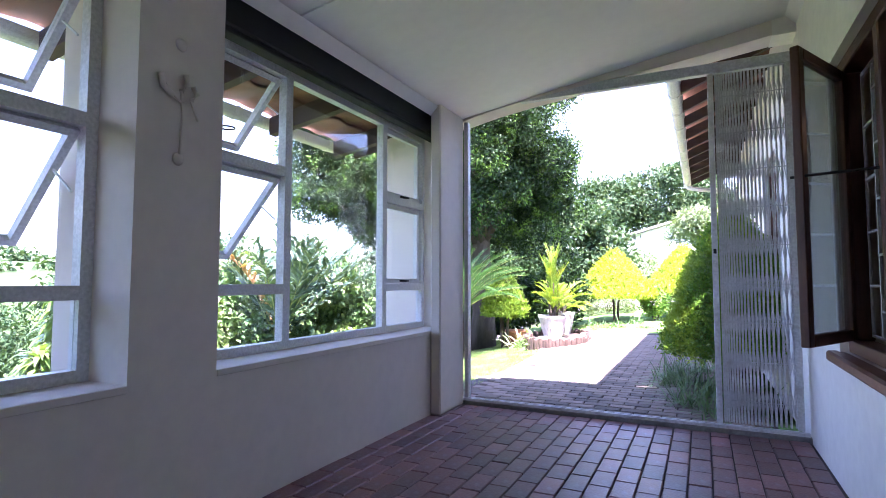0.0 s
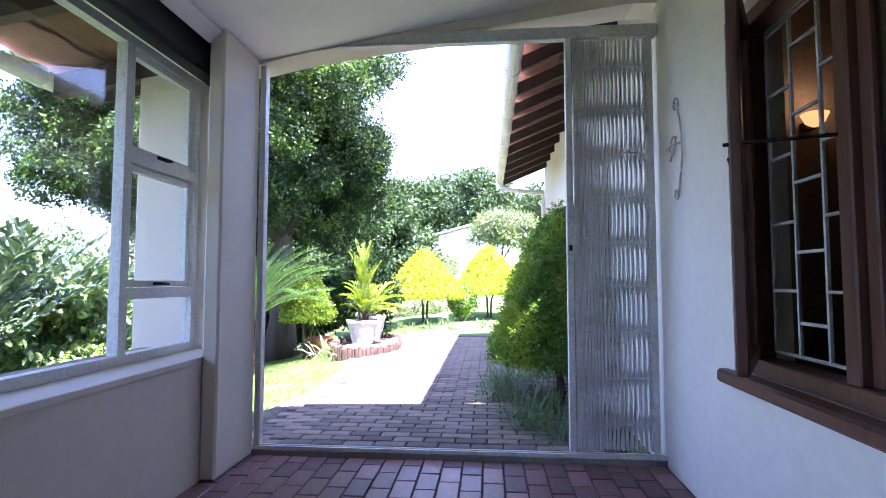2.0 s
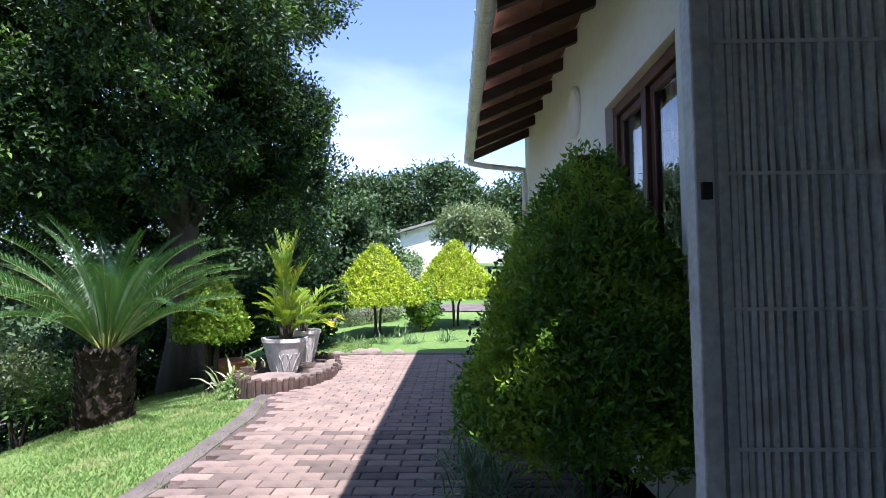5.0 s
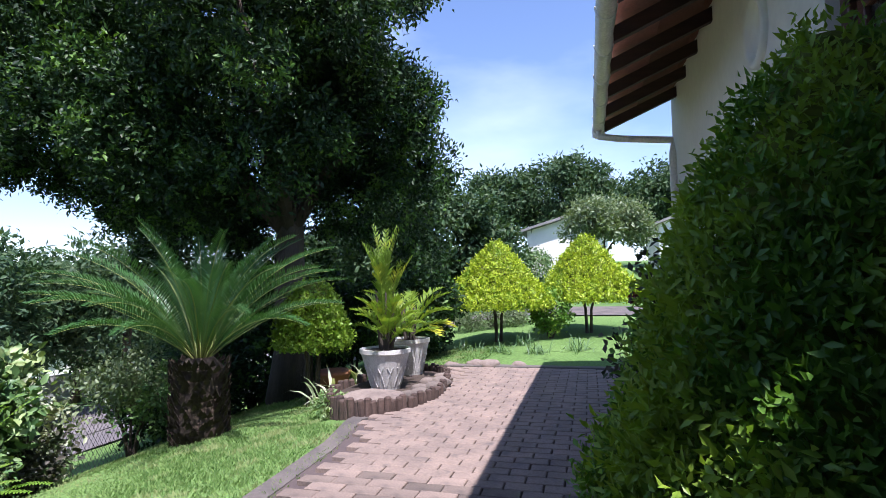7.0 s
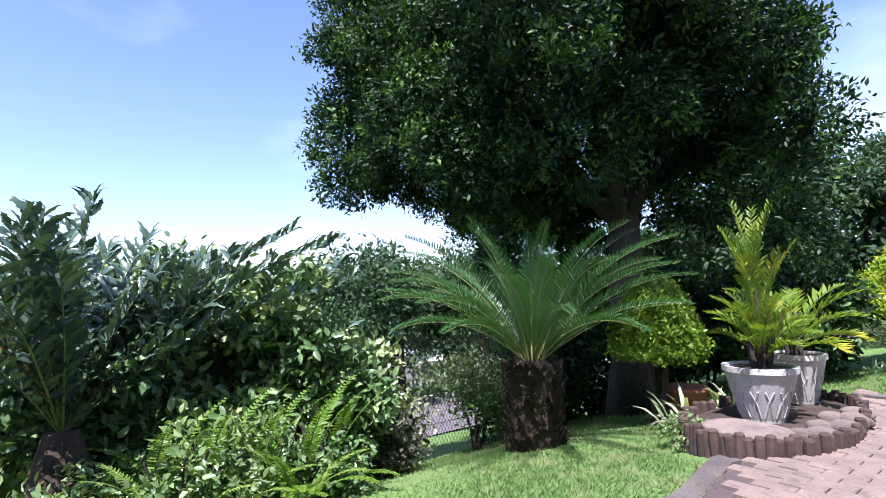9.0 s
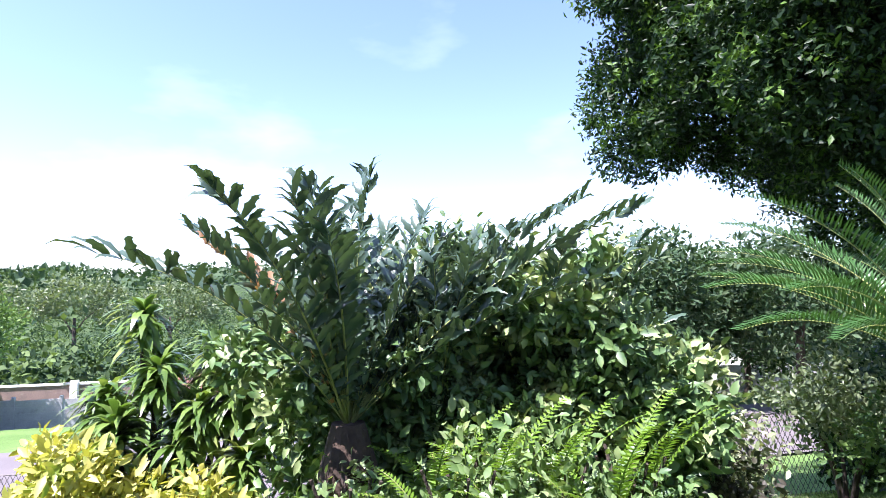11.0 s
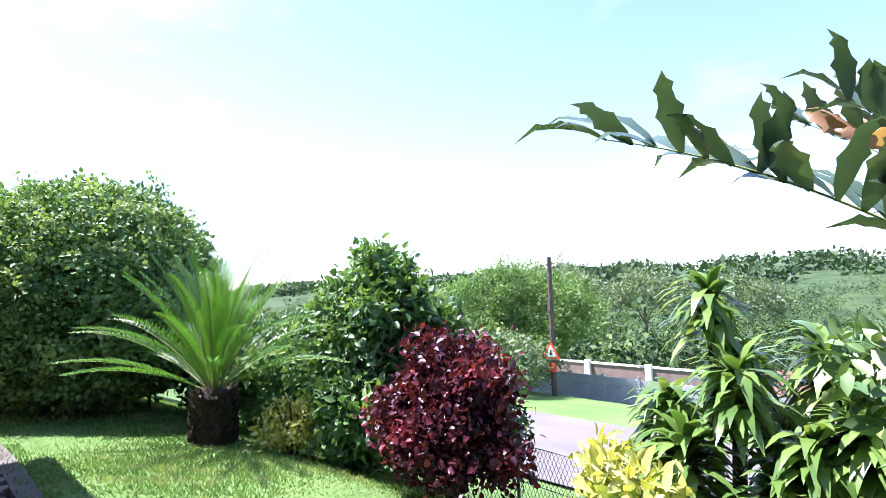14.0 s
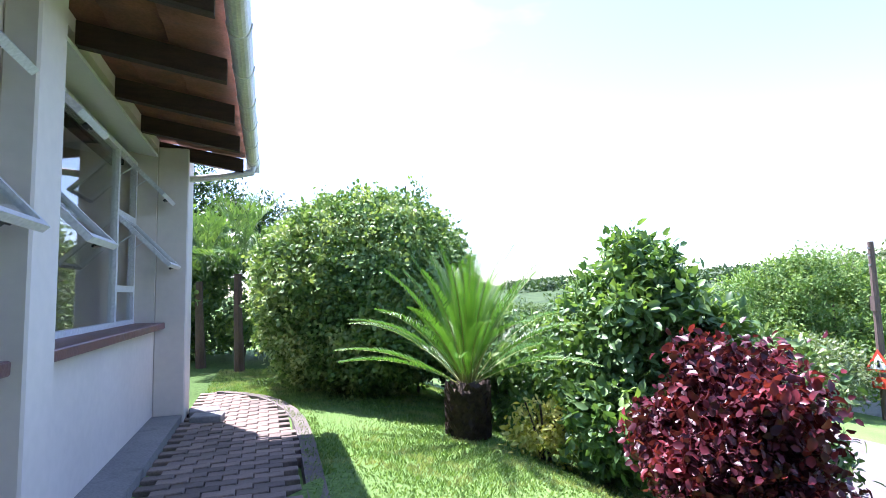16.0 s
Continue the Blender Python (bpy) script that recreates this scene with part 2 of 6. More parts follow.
L_FERN = leaf_material("fern_leaves", (0.10, 0.22, 0.02), (0.20, 0.34, 0.04), None, 0, 0.35)
L_PALM = leaf_material("palm_leaves", (0.10, 0.20, 0.02), (0.22, 0.32, 0.03), (0.45, 0.46, 0.04), 0.06, 0.4)
L_GREY = leaf_material("grey_green_leaves", (0.10, 0.15, 0.07), (0.19, 0.24, 0.12), None, 0, 0.3)
L_STRAP = leaf_material("strap_grass_leaves", (0.08, 0.155, 0.07), (0.165, 0.265, 0.13), None, 0, 0.3)
L_DRY = leaf_material("dry_leaves", (0.26, 0.13, 0.06), (0.40, 0.24, 0.13), None, 0, 0.3)
L_PURPLE = leaf_material("purple_leaves", (0.028, 0.04, 0.024), (0.07, 0.062, 0.046), (0.05, 0.07, 0.03), 0.1, 0.2, 0.55, 0.3)
L_RIB = leaf_material("pale_frond_rib", (0.22, 0.27, 0.07), (0.28, 0.31, 0.09), None, 0, 0.1)
L_GRASS = leaf_material("lawn_blades", (0.085, 0.175, 0.04), (0.26, 0.38, 0.13), (0.31, 0.36, 0.16), 0.11, 0.3, 0.6, 0.3)


def ground_material():
    m, n, l, b = base_material("grassy_ground", 0.95, 0, 0.15)
    co = n.new("ShaderNodeTexCoord").outputs["Object"]
    a, f, w = noise_node(n, l, 0.35, 5, co), noise_node(n, l, 30, 4, co), noise_node(n, l, 0.06, 6, co)
    col = mix_node(n, l, ramp_node(n, l, a.outputs["Fac"], 0.35, 0.65), (0.10, 0.185, 0.05), (0.15, 0.245, 0.075))
    col = mix_node(n, l, ramp_node(n, l, w.outputs["Fac"], 0.5, 0.62), col, (0.055, 0.105, 0.028))
    sep = n.new("ShaderNodeSeparateXYZ")
    l.new(co, sep.inputs["Vector"])
    far_off = n.new("ShaderNodeMapRange")
    far_off.inputs["From Min"].default_value, far_off.inputs["From Max"].default_value = -36.0, -44.0
    l.new(sep.outputs["X"], far_off.inputs["Value"])
    wood = mix_node(n, l, ramp_node(n, l, w.outputs["Fac"], 0.4, 0.6), (0.035, 0.065, 0.025), (0.06, 0.095, 0.035))
    col = mix_node(n, l, far_off.outputs["Result"], col, wood)
    col = mix_node(n, l, 1.0, col, ramp_node(n, l, f.outputs["Fac"], 0.3, 0.7, (0.6, 0.6, 0.6), (1.2, 1.2, 1.1)), 'MULTIPLY')
    l.new(col, b.inputs["Base Color"])
    bp = n.new("ShaderNodeBump")
    bp.inputs["Strength"].default_value, bp.inputs["Distance"].default_value = 0.6, 0.03
    l.new(f.outputs["Fac"], bp.inputs["Height"])
    l.new(bp.outputs["Normal"], b.inputs["Normal"])
    return m


GROUND = ground_material()
rng = np.random.default_rng(7)


# ---- building helpers ----
def link(name, mesh, material, parent=None, label=""):
    if material is not None and not mesh.materials:
        mesh.materials.append(material)
    ob = new(name, mesh)
    ob.parent = parent
    if label:
        tagged(ob, label)
    return ob


def part(name, bm, material, parent=None, label="", smooth=False):
    mesh = bpy.data.meshes.new(name)
    bmesh.ops.recalc_face_normals(bm, faces=bm.faces)
    bm.to_mesh(mesh)
    bm.free()
    if smooth:
        mesh.polygons.foreach_set("use_smooth", [True] * len(mesh.polygons))
    return link(name, mesh, material, parent, label)


def root(name, x, y, z, label, category, group="", kind=""):
    ob = new(name)
    ob.empty_display_size = 0.1
    ob.location = (x, y, z)
    return tagged(ob, label, category, group, kind)


def box(bm, x0, x1, y0, y1, z0, z1, bevel=0.0):
    vs = [bm.verts.new((x, y, z)) for x in (x0, x1) for y in (y0, y1) for z in (z0, z1)]
    fs = [bm.faces.new([vs[i] for i in q]) for q in ((0, 1, 3, 2), (4, 6, 7, 5), (0, 4, 5, 1), (2, 3, 7, 6), (0, 2, 6, 4), (1, 5, 7, 3))]
    if bevel:
        es = list({e for f in fs for e in f.edges})
        bmesh.ops.bevel(bm, geom=es, offset=bevel, segments=1, affect='EDGES')
    return vs


def boxes(name, list_of, material, parent=None, label="", bevel=0.0):
    bm = bmesh.new()
    for b in list_of:
        box(bm, *b, bevel)
    return part(name, bm, material, parent, label)


def prism(bm, profile, axis, a, b):
    """A profile of (u, v) pushed along an axis: 'y' takes (x, z), 'x' takes (y, z)."""
    put = (lambda u, v, w: (u, w, v)) if axis == 'y' else (lambda u, v, w: (w, u, v))
    lo, hi = [bm.verts.new(put(u, v, a)) for u, v in profile], [bm.verts.new(put(u, v, b)) for u, v in profile]
    k = len(profile)
    bm.faces.new(lo), bm.faces.new(hi[::-1])
    for i in range(k):
        bm.faces.new([lo[i], lo[(i + 1) % k], hi[(i + 1) % k], hi[i]])


def tube(bm, path, radius, sides=6):
    """A tube along a path of points; radius: one number or one for each point."""
    path = [Vector(p) for p in path]
    rings = []
    for i, p in enumerate(path):
        d = (path[min(i + 1, len(path) - 1)] - path[max(i - 1, 0)]).normalized()
        s = d.cross(Vector((0, 0, 1)) if abs(d.z) < 0.95 else Vector((1, 0, 0))).normalized()
        u = s.cross(d)
        r = radius[i] if isinstance(radius, (list, tuple)) else radius
        rings.append([bm.verts.new(p + (s * math.cos(a) + u * math.sin(a)) * r) for a in [2 * math.pi * k / sides for k in range(sides)]])
    for a, b in zip(rings, rings[1:]):
        for k in range(sides):
            bm.faces.new([a[k], a[(k + 1) % sides], b[(k + 1) % sides], b[k]])
    bm.faces.new(rings[0][::-1]), bm.faces.new(rings[-1])


def lathe(bm, profile, sides=24, wobble=0.0):
    """A profile of (radius, z) turned round the z axis, closed at both ends."""
    rings = []
    for r, z in profile:
        rings.append([bm.verts.new((r * (1 + wobble * random.uniform(-1, 1)) * math.cos(a), r * (1 + wobble * random.uniform(-1, 1)) * math.sin(a), z))
                      for a in [2 * math.pi * k / sides for k in range(sides)]])
    for a, b in zip(rings, rings[1:]):
        for k in range(sides):
            bm.faces.new([a[k], a[(k + 1) % sides], b[(k + 1) % sides], b[k]])
    bm.faces.new(rings[0][::-1]), bm.faces.new(rings[-1])


def quick_mesh(name, verts, tris):
    mesh = bpy.data.meshes.new(name)
    mesh.vertices.add(len(verts))
    mesh.vertices.foreach_set("co", np.asarray(verts, dtype=np.float32).ravel())
    mesh.loops.add(len(tris) * 3)
    mesh.loops.foreach_set("vertex_index", np.asarray(tris, dtype=np.int32).ravel())
    mesh.polygons.add(len(tris))
    mesh.polygons.foreach_set("loop_start", np.arange(len(tris), dtype=np.int32) * 3)
    mesh.update()
    return mesh


def unit(v):
    return v / np.maximum(np.linalg.norm(v, axis=-1, keepdims=True), 1e-9)


def leaf_mesh(name, P, D, N, length, width, fold=0.12, oval=False):
    """A leaf at each point P, along D, facing N, bent down its middle: four corners, or a rounder outline of seven."""
    k = len(P)
    D = unit(D)
    S = unit(np.cross(D, N))
    N = np.cross(S, D)
    length, width = np.broadcast_to(length, (k,))[:, None], np.broadcast_to(width, (k,))[:, None]
    if oval:
        a, b = P + D * length * 0.28, P + D * length * 0.68
        up = N * width * fold
        V = np.stack([P, a + S * width * 0.46 + up, b + S * width * 0.4 + up, P + D * length - N * length * 0.12, b - S * width * 0.4 + up, a - S * width * 0.46 + up, P + D * length * 0.5], 1).reshape(-1, 3)
        i = np.arange(k)[:, None] * 7
        T = np.concatenate([i + [0, 1, 6], i + [1, 2, 6], i + [2, 3, 6], i + [3, 4, 6], i + [4, 5, 6], i + [5, 0, 6]], 1).reshape(-1, 3)
        return quick_mesh(name, V, T)
    mid = P + D * length * 0.45
    V = np.stack([P, mid + S * width / 2 + N * width * fold, P + D * length - N * length * 0.1, mid - S * width / 2 + N * width * fold], 1).reshape(-1, 3)
    i = np.arange(k)[:, None] * 4
    T = np.concatenate([i + [0, 1, 2], i + [0, 2, 3]], 1).reshape(-1, 3)
    return quick_mesh(name, V, T)


def clump_points(blobs, clumps, per, spread, fill=0.25):
    """Points in tufts over the outsides of ellipsoids (x, y, z, rx, ry, rz), with the ways that point outwards."""
    w = np.array([b[3] * b[4] + b[4] * b[5] + b[3] * b[5] for b in blobs])
    which = rng.choice(len(blobs), clumps, p=w / w.sum())
    B = np.array(blobs)[which]
    U = unit(rng.normal(size=(clumps, 3)))
    rad = 1 - fill * rng.random((clumps, 1)) ** 1.5 + 0.05 * rng.normal(size=(clumps, 1))
    C = B[:, :3] + U * B[:, 3:] * rad
    O = unit(U / B[:, 3:])
    P = np.repeat(C, per, 0) + rng.normal(size=(clumps * per, 3)) * spread
    return P, np.repeat(O, per, 0)


def lobed(blobs, count, r0, r1):
    """Many small lobes over the outsides of large ellipsoids, with smaller inner masses behind them."""
    w = np.array([b[3] * b[4] + b[4] * b[5] + b[3] * b[5] for b in blobs])
    out = [(b[0], b[1], b[2], b[3] * 0.74, b[4] * 0.74, b[5] * 0.7) for b in blobs]
    for i in rng.choice(len(blobs), count, p=w / w.sum()):
        b, u = np.array(blobs[i]), unit(rng.normal(size=3) + [0, 0, 0.25])
        c, r = b[:3] + u * b[3:] * rng.uniform(0.74, 0.98), rng.uniform(r0, r1)
        out.append((*c, r * rng.uniform(0.8, 1.25), r * rng.uniform(0.8, 1.25), r * rng.uniform(0.55, 0.85)))
    return out


def leaf_cloud(name, blobs, clumps, per, spread, size, material, parent=None, label="", aspect=0.45, fill=0.25, up=0.35, keep=None, lobes=None, oval=False):
    if lobes:
        blobs = lobed(blobs, *lobes)
    P, O = clump_points(blobs, clumps, per, spread, fill)
    if keep is not None:
        ok = keep(P)
        P, O = P[ok], O[ok]
    k = len(P)
    D = unit(O * 0.6 + rng.normal(size=(k, 3)) * 0.75)
    N = unit(O * 0.7 + np.array([0, 0, up]) + rng.normal(size=(k, 3)) * 0.45)
    ln = size * rng.uniform(0.65, 1.3, k)
    return link(name, leaf_mesh(name, P, D, N, ln, ln * aspect, 0.12, oval), material, parent, label)


# ---- ground ----
def smooth_step(v):
    v = np.clip(v, 0, 1)
    return v * v * (3 - 2 * v)


def height(x, y):
    """The lie of the land: level by the house, falling to the street, then a valley with far hills."""
    x, y = np.asarray(x, dtype=float), np.asarray(y, dtype=float)
    z = np.interp(x, [-3000, -900, -420, -150, -60, -36, -28, -12, -8.5, -7, -4.5, -2.5, -1.9],
                  [50, 32, 1, -16, -13, -6.5, -4.5, -2.7, -1.95, -1.3, -0.42, -0.07, -0.03])
    low = np.interp(x, [-12, -8.5, -7.5, -6, -4.5, -2.5, -1.9], [-2.7, -1.8, -1.15, -0.6, -0.44, -0.34, -0.3])
    z = np.where(x > -12, z + (low - z) * smooth_step((5.0 - y) / 4.0), z)
    rise = np.interp(y, [11.5, 16, 30, 60, 300], [0, 0.22, 1.35, 3.2, 8.0]) * smooth_step((x + 9) / 6)
    return z + rise


def ground_z(x, y):
    return float(height(x, y))


def in_paving(x, y):
    edge = np.interp(y, [4.6, 5.2, 6.4, 8.2, 8.9, 10.0, 11.9], [-2.45, -2.35, -2.1, -2.2, -2.35, -2.1, -2.45])
    return (y > 4.55) & (y < 11.75) & (x > edge) & (x < 0.45)


SIDE_Y, SIDE_X = [-3.6, -3.4, -3.1, -2.7, -2.2, -1.6, -0.7, 3.2], [-3.0, -3.35, -3.62, -3.8, -3.93, -4.0, -4.02, -3.95]


def in_side_path(x, y):
    edge = np.interp(y, SIDE_Y, SIDE_X)
    return (x > edge) & (x < -2.82) & (y > -3.6) & (y < 3.2)


def stretch_axis(near, step, far):
    a = np.arange(near[0], near[1] + step, step)
    out = step * np.cumsum(1.22 ** np.arange(1, 60))
    out = out[out < far]
    return np.concatenate([(a[0] - out)[::-1], a, a[-1] + out])


gx, gy = stretch_axis((-14, 4), 0.25, 3000), stretch_axis((-8, 16), 0.25, 3000)
GX, GY = np.meshgrid(gx, gy, indexing='ij')
GZ = height(GX, GY) + 0.02 * np.sin(GX * 2.1 + GY) * np.cos(GY * 1.7 - GX * 0.6) * smooth_step((-2.6 - GX) / 1.5)
GZ = np.where(in_paving(GX, GY) | in_side_path(GX, GY), GZ - 0.09, GZ)
GZ = np.where((GX > -2.5) & (GX < 12) & (GY < 4.62) & (GY > -12), np.minimum(GZ, -0.3), GZ)
idx = np.arange(GX.size).reshape(GX.shape)
a, b, c, d = idx[:-1, :-1].ravel(), idx[1:, :-1].ravel(), idx[1:, 1:].ravel(), idx[:-1, 1:].ravel()
gmesh = quick_mesh("ground", np.stack([GX, GY, GZ], -1).reshape(-1, 3), np.concatenate([np.stack([a, b, c], 1), np.stack([a, c, d], 1)]))
gmesh.polygons.foreach_set("use_smooth", [True] * len(gmesh.polygons))
ground = tagged(link("ground", gmesh, GROUND), "green lawn falling towards the street and valley", "ground", kind="structure")


def strip(name, x0, x1, y0, y1, lift, material, label, category, nx=12, ny=60):
    X, Y = np.meshgrid(np.linspace(x0, x1, nx), np.linspace(y0, y1, ny), indexing='ij')
    Z = height(X, Y) + lift
    q = np.arange(X.size).reshape(X.shape)
    p, r, s, t = q[:-1, :-1].ravel(), q[1:, :-1].ravel(), q[1:, 1:].ravel(), q[:-1, 1:].ravel()
    m = quick_mesh(name, np.stack([X, Y, Z], -1).reshape(-1, 3), np.concatenate([np.stack([p, r, s], 1), np.stack([p, s, t], 1)]))
    return tagged(link(name, m, material), label, category, kind="structure")


strip("road", -20.5, -12.2, -60, 80, 0.05, ASPHALT, "pale grey asphalt street beyond the fence", "road", 24, 120)
strip("pavement", 0.46, 0.65, 4.66, 11.7, 0.0, SOIL, "dark soil bed along the house wall", "bed", 3, 20)

# ---- porch floor and threshold ----
WL, WO, WR = -2.05, -2.55, 0.65     # inner and outer face of the window wall, face of the house wall
YG, Y0 = 4.45, -2.3                 # the gate's line, the porch's far end
boxes("porch_slab", [(-2.05, 0.65, Y0, 4.44, -0.5, -0.012)], MORTAR).name = "floor"
tagged(bpy.data.objects["floor"], "dark mortar bed under red brick porch floor", "floor", kind="structure")
boxes("threshold", [(-2.05, 0.65, 4.425, 4.56, -0.4, 0.032)], CONCRETE, None, "", 0.006)
tagged(bpy.data.objects["threshold"], "worn brown concrete threshold under the gate", "threshold", kind="structure")
track = boxes("gate_track", [(-2.0, 0.64, 4.43, 4.442, 0.032, 0.055), (-2.0, 0.64, 4.466, 4.478, 0.032, 0.055), (-2.0, 0.64, 4.442, 4.466, 0.032, 0.04)], GATE_WHITE)
tagged(track, "grey metal sliding track on the threshold", "track", kind="structure")


# ---- walls ----
def wall_with_openings(name, axis, lo, hi, a0, a1, z0, z1, holes, material, label):
    """A wall from lo to hi across, a0 to a1 along, with openings (along0, along1, z0, z1)."""
    cuts = sorted({a0, a1, *[h[0] for h in holes], *[h[1] for h in holes]})
    out = []
    for s, e in zip(cuts, cuts[1:]):
        hs = sorted([h for h in holes if h[0] <= s and h[1] >= e], key=lambda h: h[2])
        z = z0
        for h in hs:
            if h[2] > z:
                out.append((s, e, z, h[2]))
            z = h[3]
        if z < z1:
            out.append((s, e, z, z1))
    bm = bmesh.new()
    for s, e, p, q in out:
        box(bm, *((lo, hi, s, e, p, q) if axis == 'y' else (s, e, lo, hi, p, q)))
    bmesh.ops.remove_doubles(bm, verts=bm.verts, dist=0.0005)
    return tagged(part(name, bm, material), label, "wall", kind="structure")


SILL, HEAD = 0.685, 2.42
W2, W1 = (1.79, 4.32), (-1.85, 1.36)
wall_with_openings("wall_windows", 'y', WO, WL, Y0, 4.5, -0.9, 2.70, [(W2[0], W2[1], SILL, 2.60), (W1[0], W1[1], SILL, 2.60)], PLASTER, "cream plastered porch wall with wide window openings")
wall_with_openings("wall_house", 'y', WR, 0.90, Y0, 11.0, -0.3, 3.42, [(0.95, 3.50, 0.72, 2.28), (5.86, 7.06, 0.95, 2.36)], PLASTER_OUT, "white plastered house wall with brown windows")
wall_with_openings("wall_porch_end", 'x', Y0 - 0.25, Y0, WO, 0.9, -0.9, 3.2, [], PLASTER, "plain cream plastered porch end wall")
wall_with_openings("wall_house_end", 'x', 11.0, 11.25, 0.65, 9.0, -0.3, 3.4, [], PLASTER_OUT, "white plastered end wall of the house")
wall_with_openings("wall_house_back", 'y', 9.0, 9.25, -8.0, 11.25, -0.3, 3.4, [], PLASTER_OUT, "plain white back wall of the house")
wall_with_openings("wall_house_far_end", 'x', -8.25, -8.0, 0.65, 9.25, -0.6, 3.4, [], PLASTER_OUT, "plain white far wall of the house")
wall_with_openings("wall_house_side", 'y', WR, 0.90, -8.0, Y0 - 0.25, -0.6, 3.2, [], PLASTER_OUT, "plain white side wall of the house")
# pilasters on the outside and by the gate
for p in ((-2.70, WO, 1.42, 1.76, -0.9, 2.62), (-2.86, WO, -2.3, -1.87, -0.9, 2.62), (-2.80, WO, 4.42, 4.64, -0.6, 2.62), (WL, -1.955, 3.96, 4.44, 0.0, 2.72)):
    tagged(boxes("wall_pilaster", [p], PLASTER, None, "", 0.012), "cream plastered pilaster beside the porch window", "pilaster", kind="structure")
boxes("window_sill_inside", [(WL, WL + 0.008, W2[0], 3.96, SILL - 0.03, SILL + 0.002), (WL, WL + 0.008, W1[0], W1[1], SILL - 0.03, SILL + 0.002)], PLASTER, None, "", 0.003).name = "trim"
tagged(bpy.data.objects["trim"], "rounded plaster nosing of the window ledge", "trim", kind="structure")
for s, e in (W2, W1):
    sill = boxes("window_sill_outside", [(-2.66, -2.36, s, e, SILL - 0.06, SILL + 0.006)], BRICK, None, "", 0.008)
    tagged(sill, "red brick sill outside the porch window", "sill", kind="structure")

# ---- sloping porch ceiling, beam and roof ----
def ceil_z(x):
    return 3.02 - 0.163 * (0.65 - x)


bm = bmesh.new()
prism(bm, [(WO, ceil_z(WO)), (0.65, 3.02), (0.65, 3.05), (WO, ceil_z(WO) + 0.03)], 'y', Y0, 4.42)
for y in (0.6, 2.25):
    prism(bm, [(WL, ceil_z(WL) - 0.012), (0.65, 3.008), (0.65, 3.02), (WL, ceil_z(WL))], 'y', y, y + 0.035)
tagged(part("ceiling", bm, CEILING), "white sloping board ceiling with cover strips", "ceiling", kind="structure")
bm = bmesh.new()
prism(bm, [(WL, ceil_z(WL) - 0.07), (WL + 0.07, ceil_z(WL)), (WL, ceil_z(WL))], 'y', Y0, 3.96)
prism(bm, [(WR, 2.94), (WR, 3.03), (WR - 0.08, 3.02)], 'y', Y0, 4.42)
tagged(part("cornice", bm, CEILING), "small white coved cornice", "cornice", kind="structure")
bm = bmesh.new()
low = [(-2.55, 2.53), (-2.0, 2.56), (-1.7, 2.625), (-1.3, 2.685), (-0.84, 2.735), (-0.21, 2.79), (0.2, 2.845), (0.50, 2.885)]
prism(bm, low + [(0.50, 3.06), (-2.55, 2.66)], 'y', 4.42, 4.64)
tagged(part("gate_beam", bm, PLASTER), "shallow arched white beam above the gate", "beam", kind="structure")
boxes("beam_block", [(0.50, 0.65, 4.42, 4.64, 2.88, 3.06)], PLASTER_OUT)
tagged(bpy.data.objects["beam_block"], "plaster block where beam meets house wall", "beam", kind="structure")


def roof_z(x):
    return ceil_z(x) + 0.20


def tiled_roof(name, x0, x1, y0, y1, zf, label, row=0.34):
    """A single-pitch tile roof; each course of tiles is a wavy strip that overlaps the next."""
    r = root(name, 0, 0, 0, label, "roof", kind="structure")
    ny = int((y1 - y0) / 0.06)
    ys = np.linspace(y0, y1, ny)
    k = int((x1 - x0) / row) + 1
    for i in range(k):
        u0, u1 = x0 + i * row, min(x0 + (i + 1) * row + 0.05, x1 + 0.05)
        wave = 0.022 * np.abs(np.sin(ys * math.pi / 0.30))
        lo = np.stack([np.full(ny, u0), ys, zf(u0) + 0.05 + wave], 1)
        hi = np.stack([np.full(ny, u1), ys, zf(u1) + 0.018 + wave], 1)
        lo2, hi2 = lo - [0, 0, 0.022], hi - [0, 0, 0.022]
        V = np.concatenate([lo, hi, lo2, hi2])
        j = np.arange(ny - 1)
        q = lambda p, s: np.concatenate([np.stack([p + j, p + j + 1, s + j + 1], 1), np.stack([p + j, s + j + 1, s + j], 1)])
        T = np.concatenate([q(0, ny), q(3 * ny, 2 * ny), q(2 * ny, 0)])
        link("tile_course", quick_mesh("tile_course", V, T), TILE, r)
    return r


tiled_roof("roof_porch", -3.47, 0.9, -2.05, 4.66, roof_z, "terracotta tiled lean-to roof over the porch")


def main_z(x):
    return 2.99 + 0.42 * (x + 0.16)


tiled_roof("roof_house", -0.16, 4.8, 4.70, 11.1, main_z, "terracotta tiled main roof with wide eaves")
boxes("roof_back", [(4.8, 9.3, -8.3, 11.3, 3.35, 4.95), (0.9, 4.8, -8.3, 4.66, 3.35, 3.5)], TILE).name = "roof_back"
tagged(bpy.data.objects["roof_back"], "plain tiled roof covering the rest of the house", "roof", kind="structure")


def rafter(name_root, x0, x1, y, zf, drop=0.14, w=0.055):
    bm = bmesh.new()
    prism(bm, [(x0, zf(x0) - drop), (x1, zf(x1) - drop), (x1, zf(x1) - 0.005), (x0, zf(x0) - 0.005)], 'y', y - w / 2, y + w / 2)
    return part("rafter", bm, RAFTER, name_root)


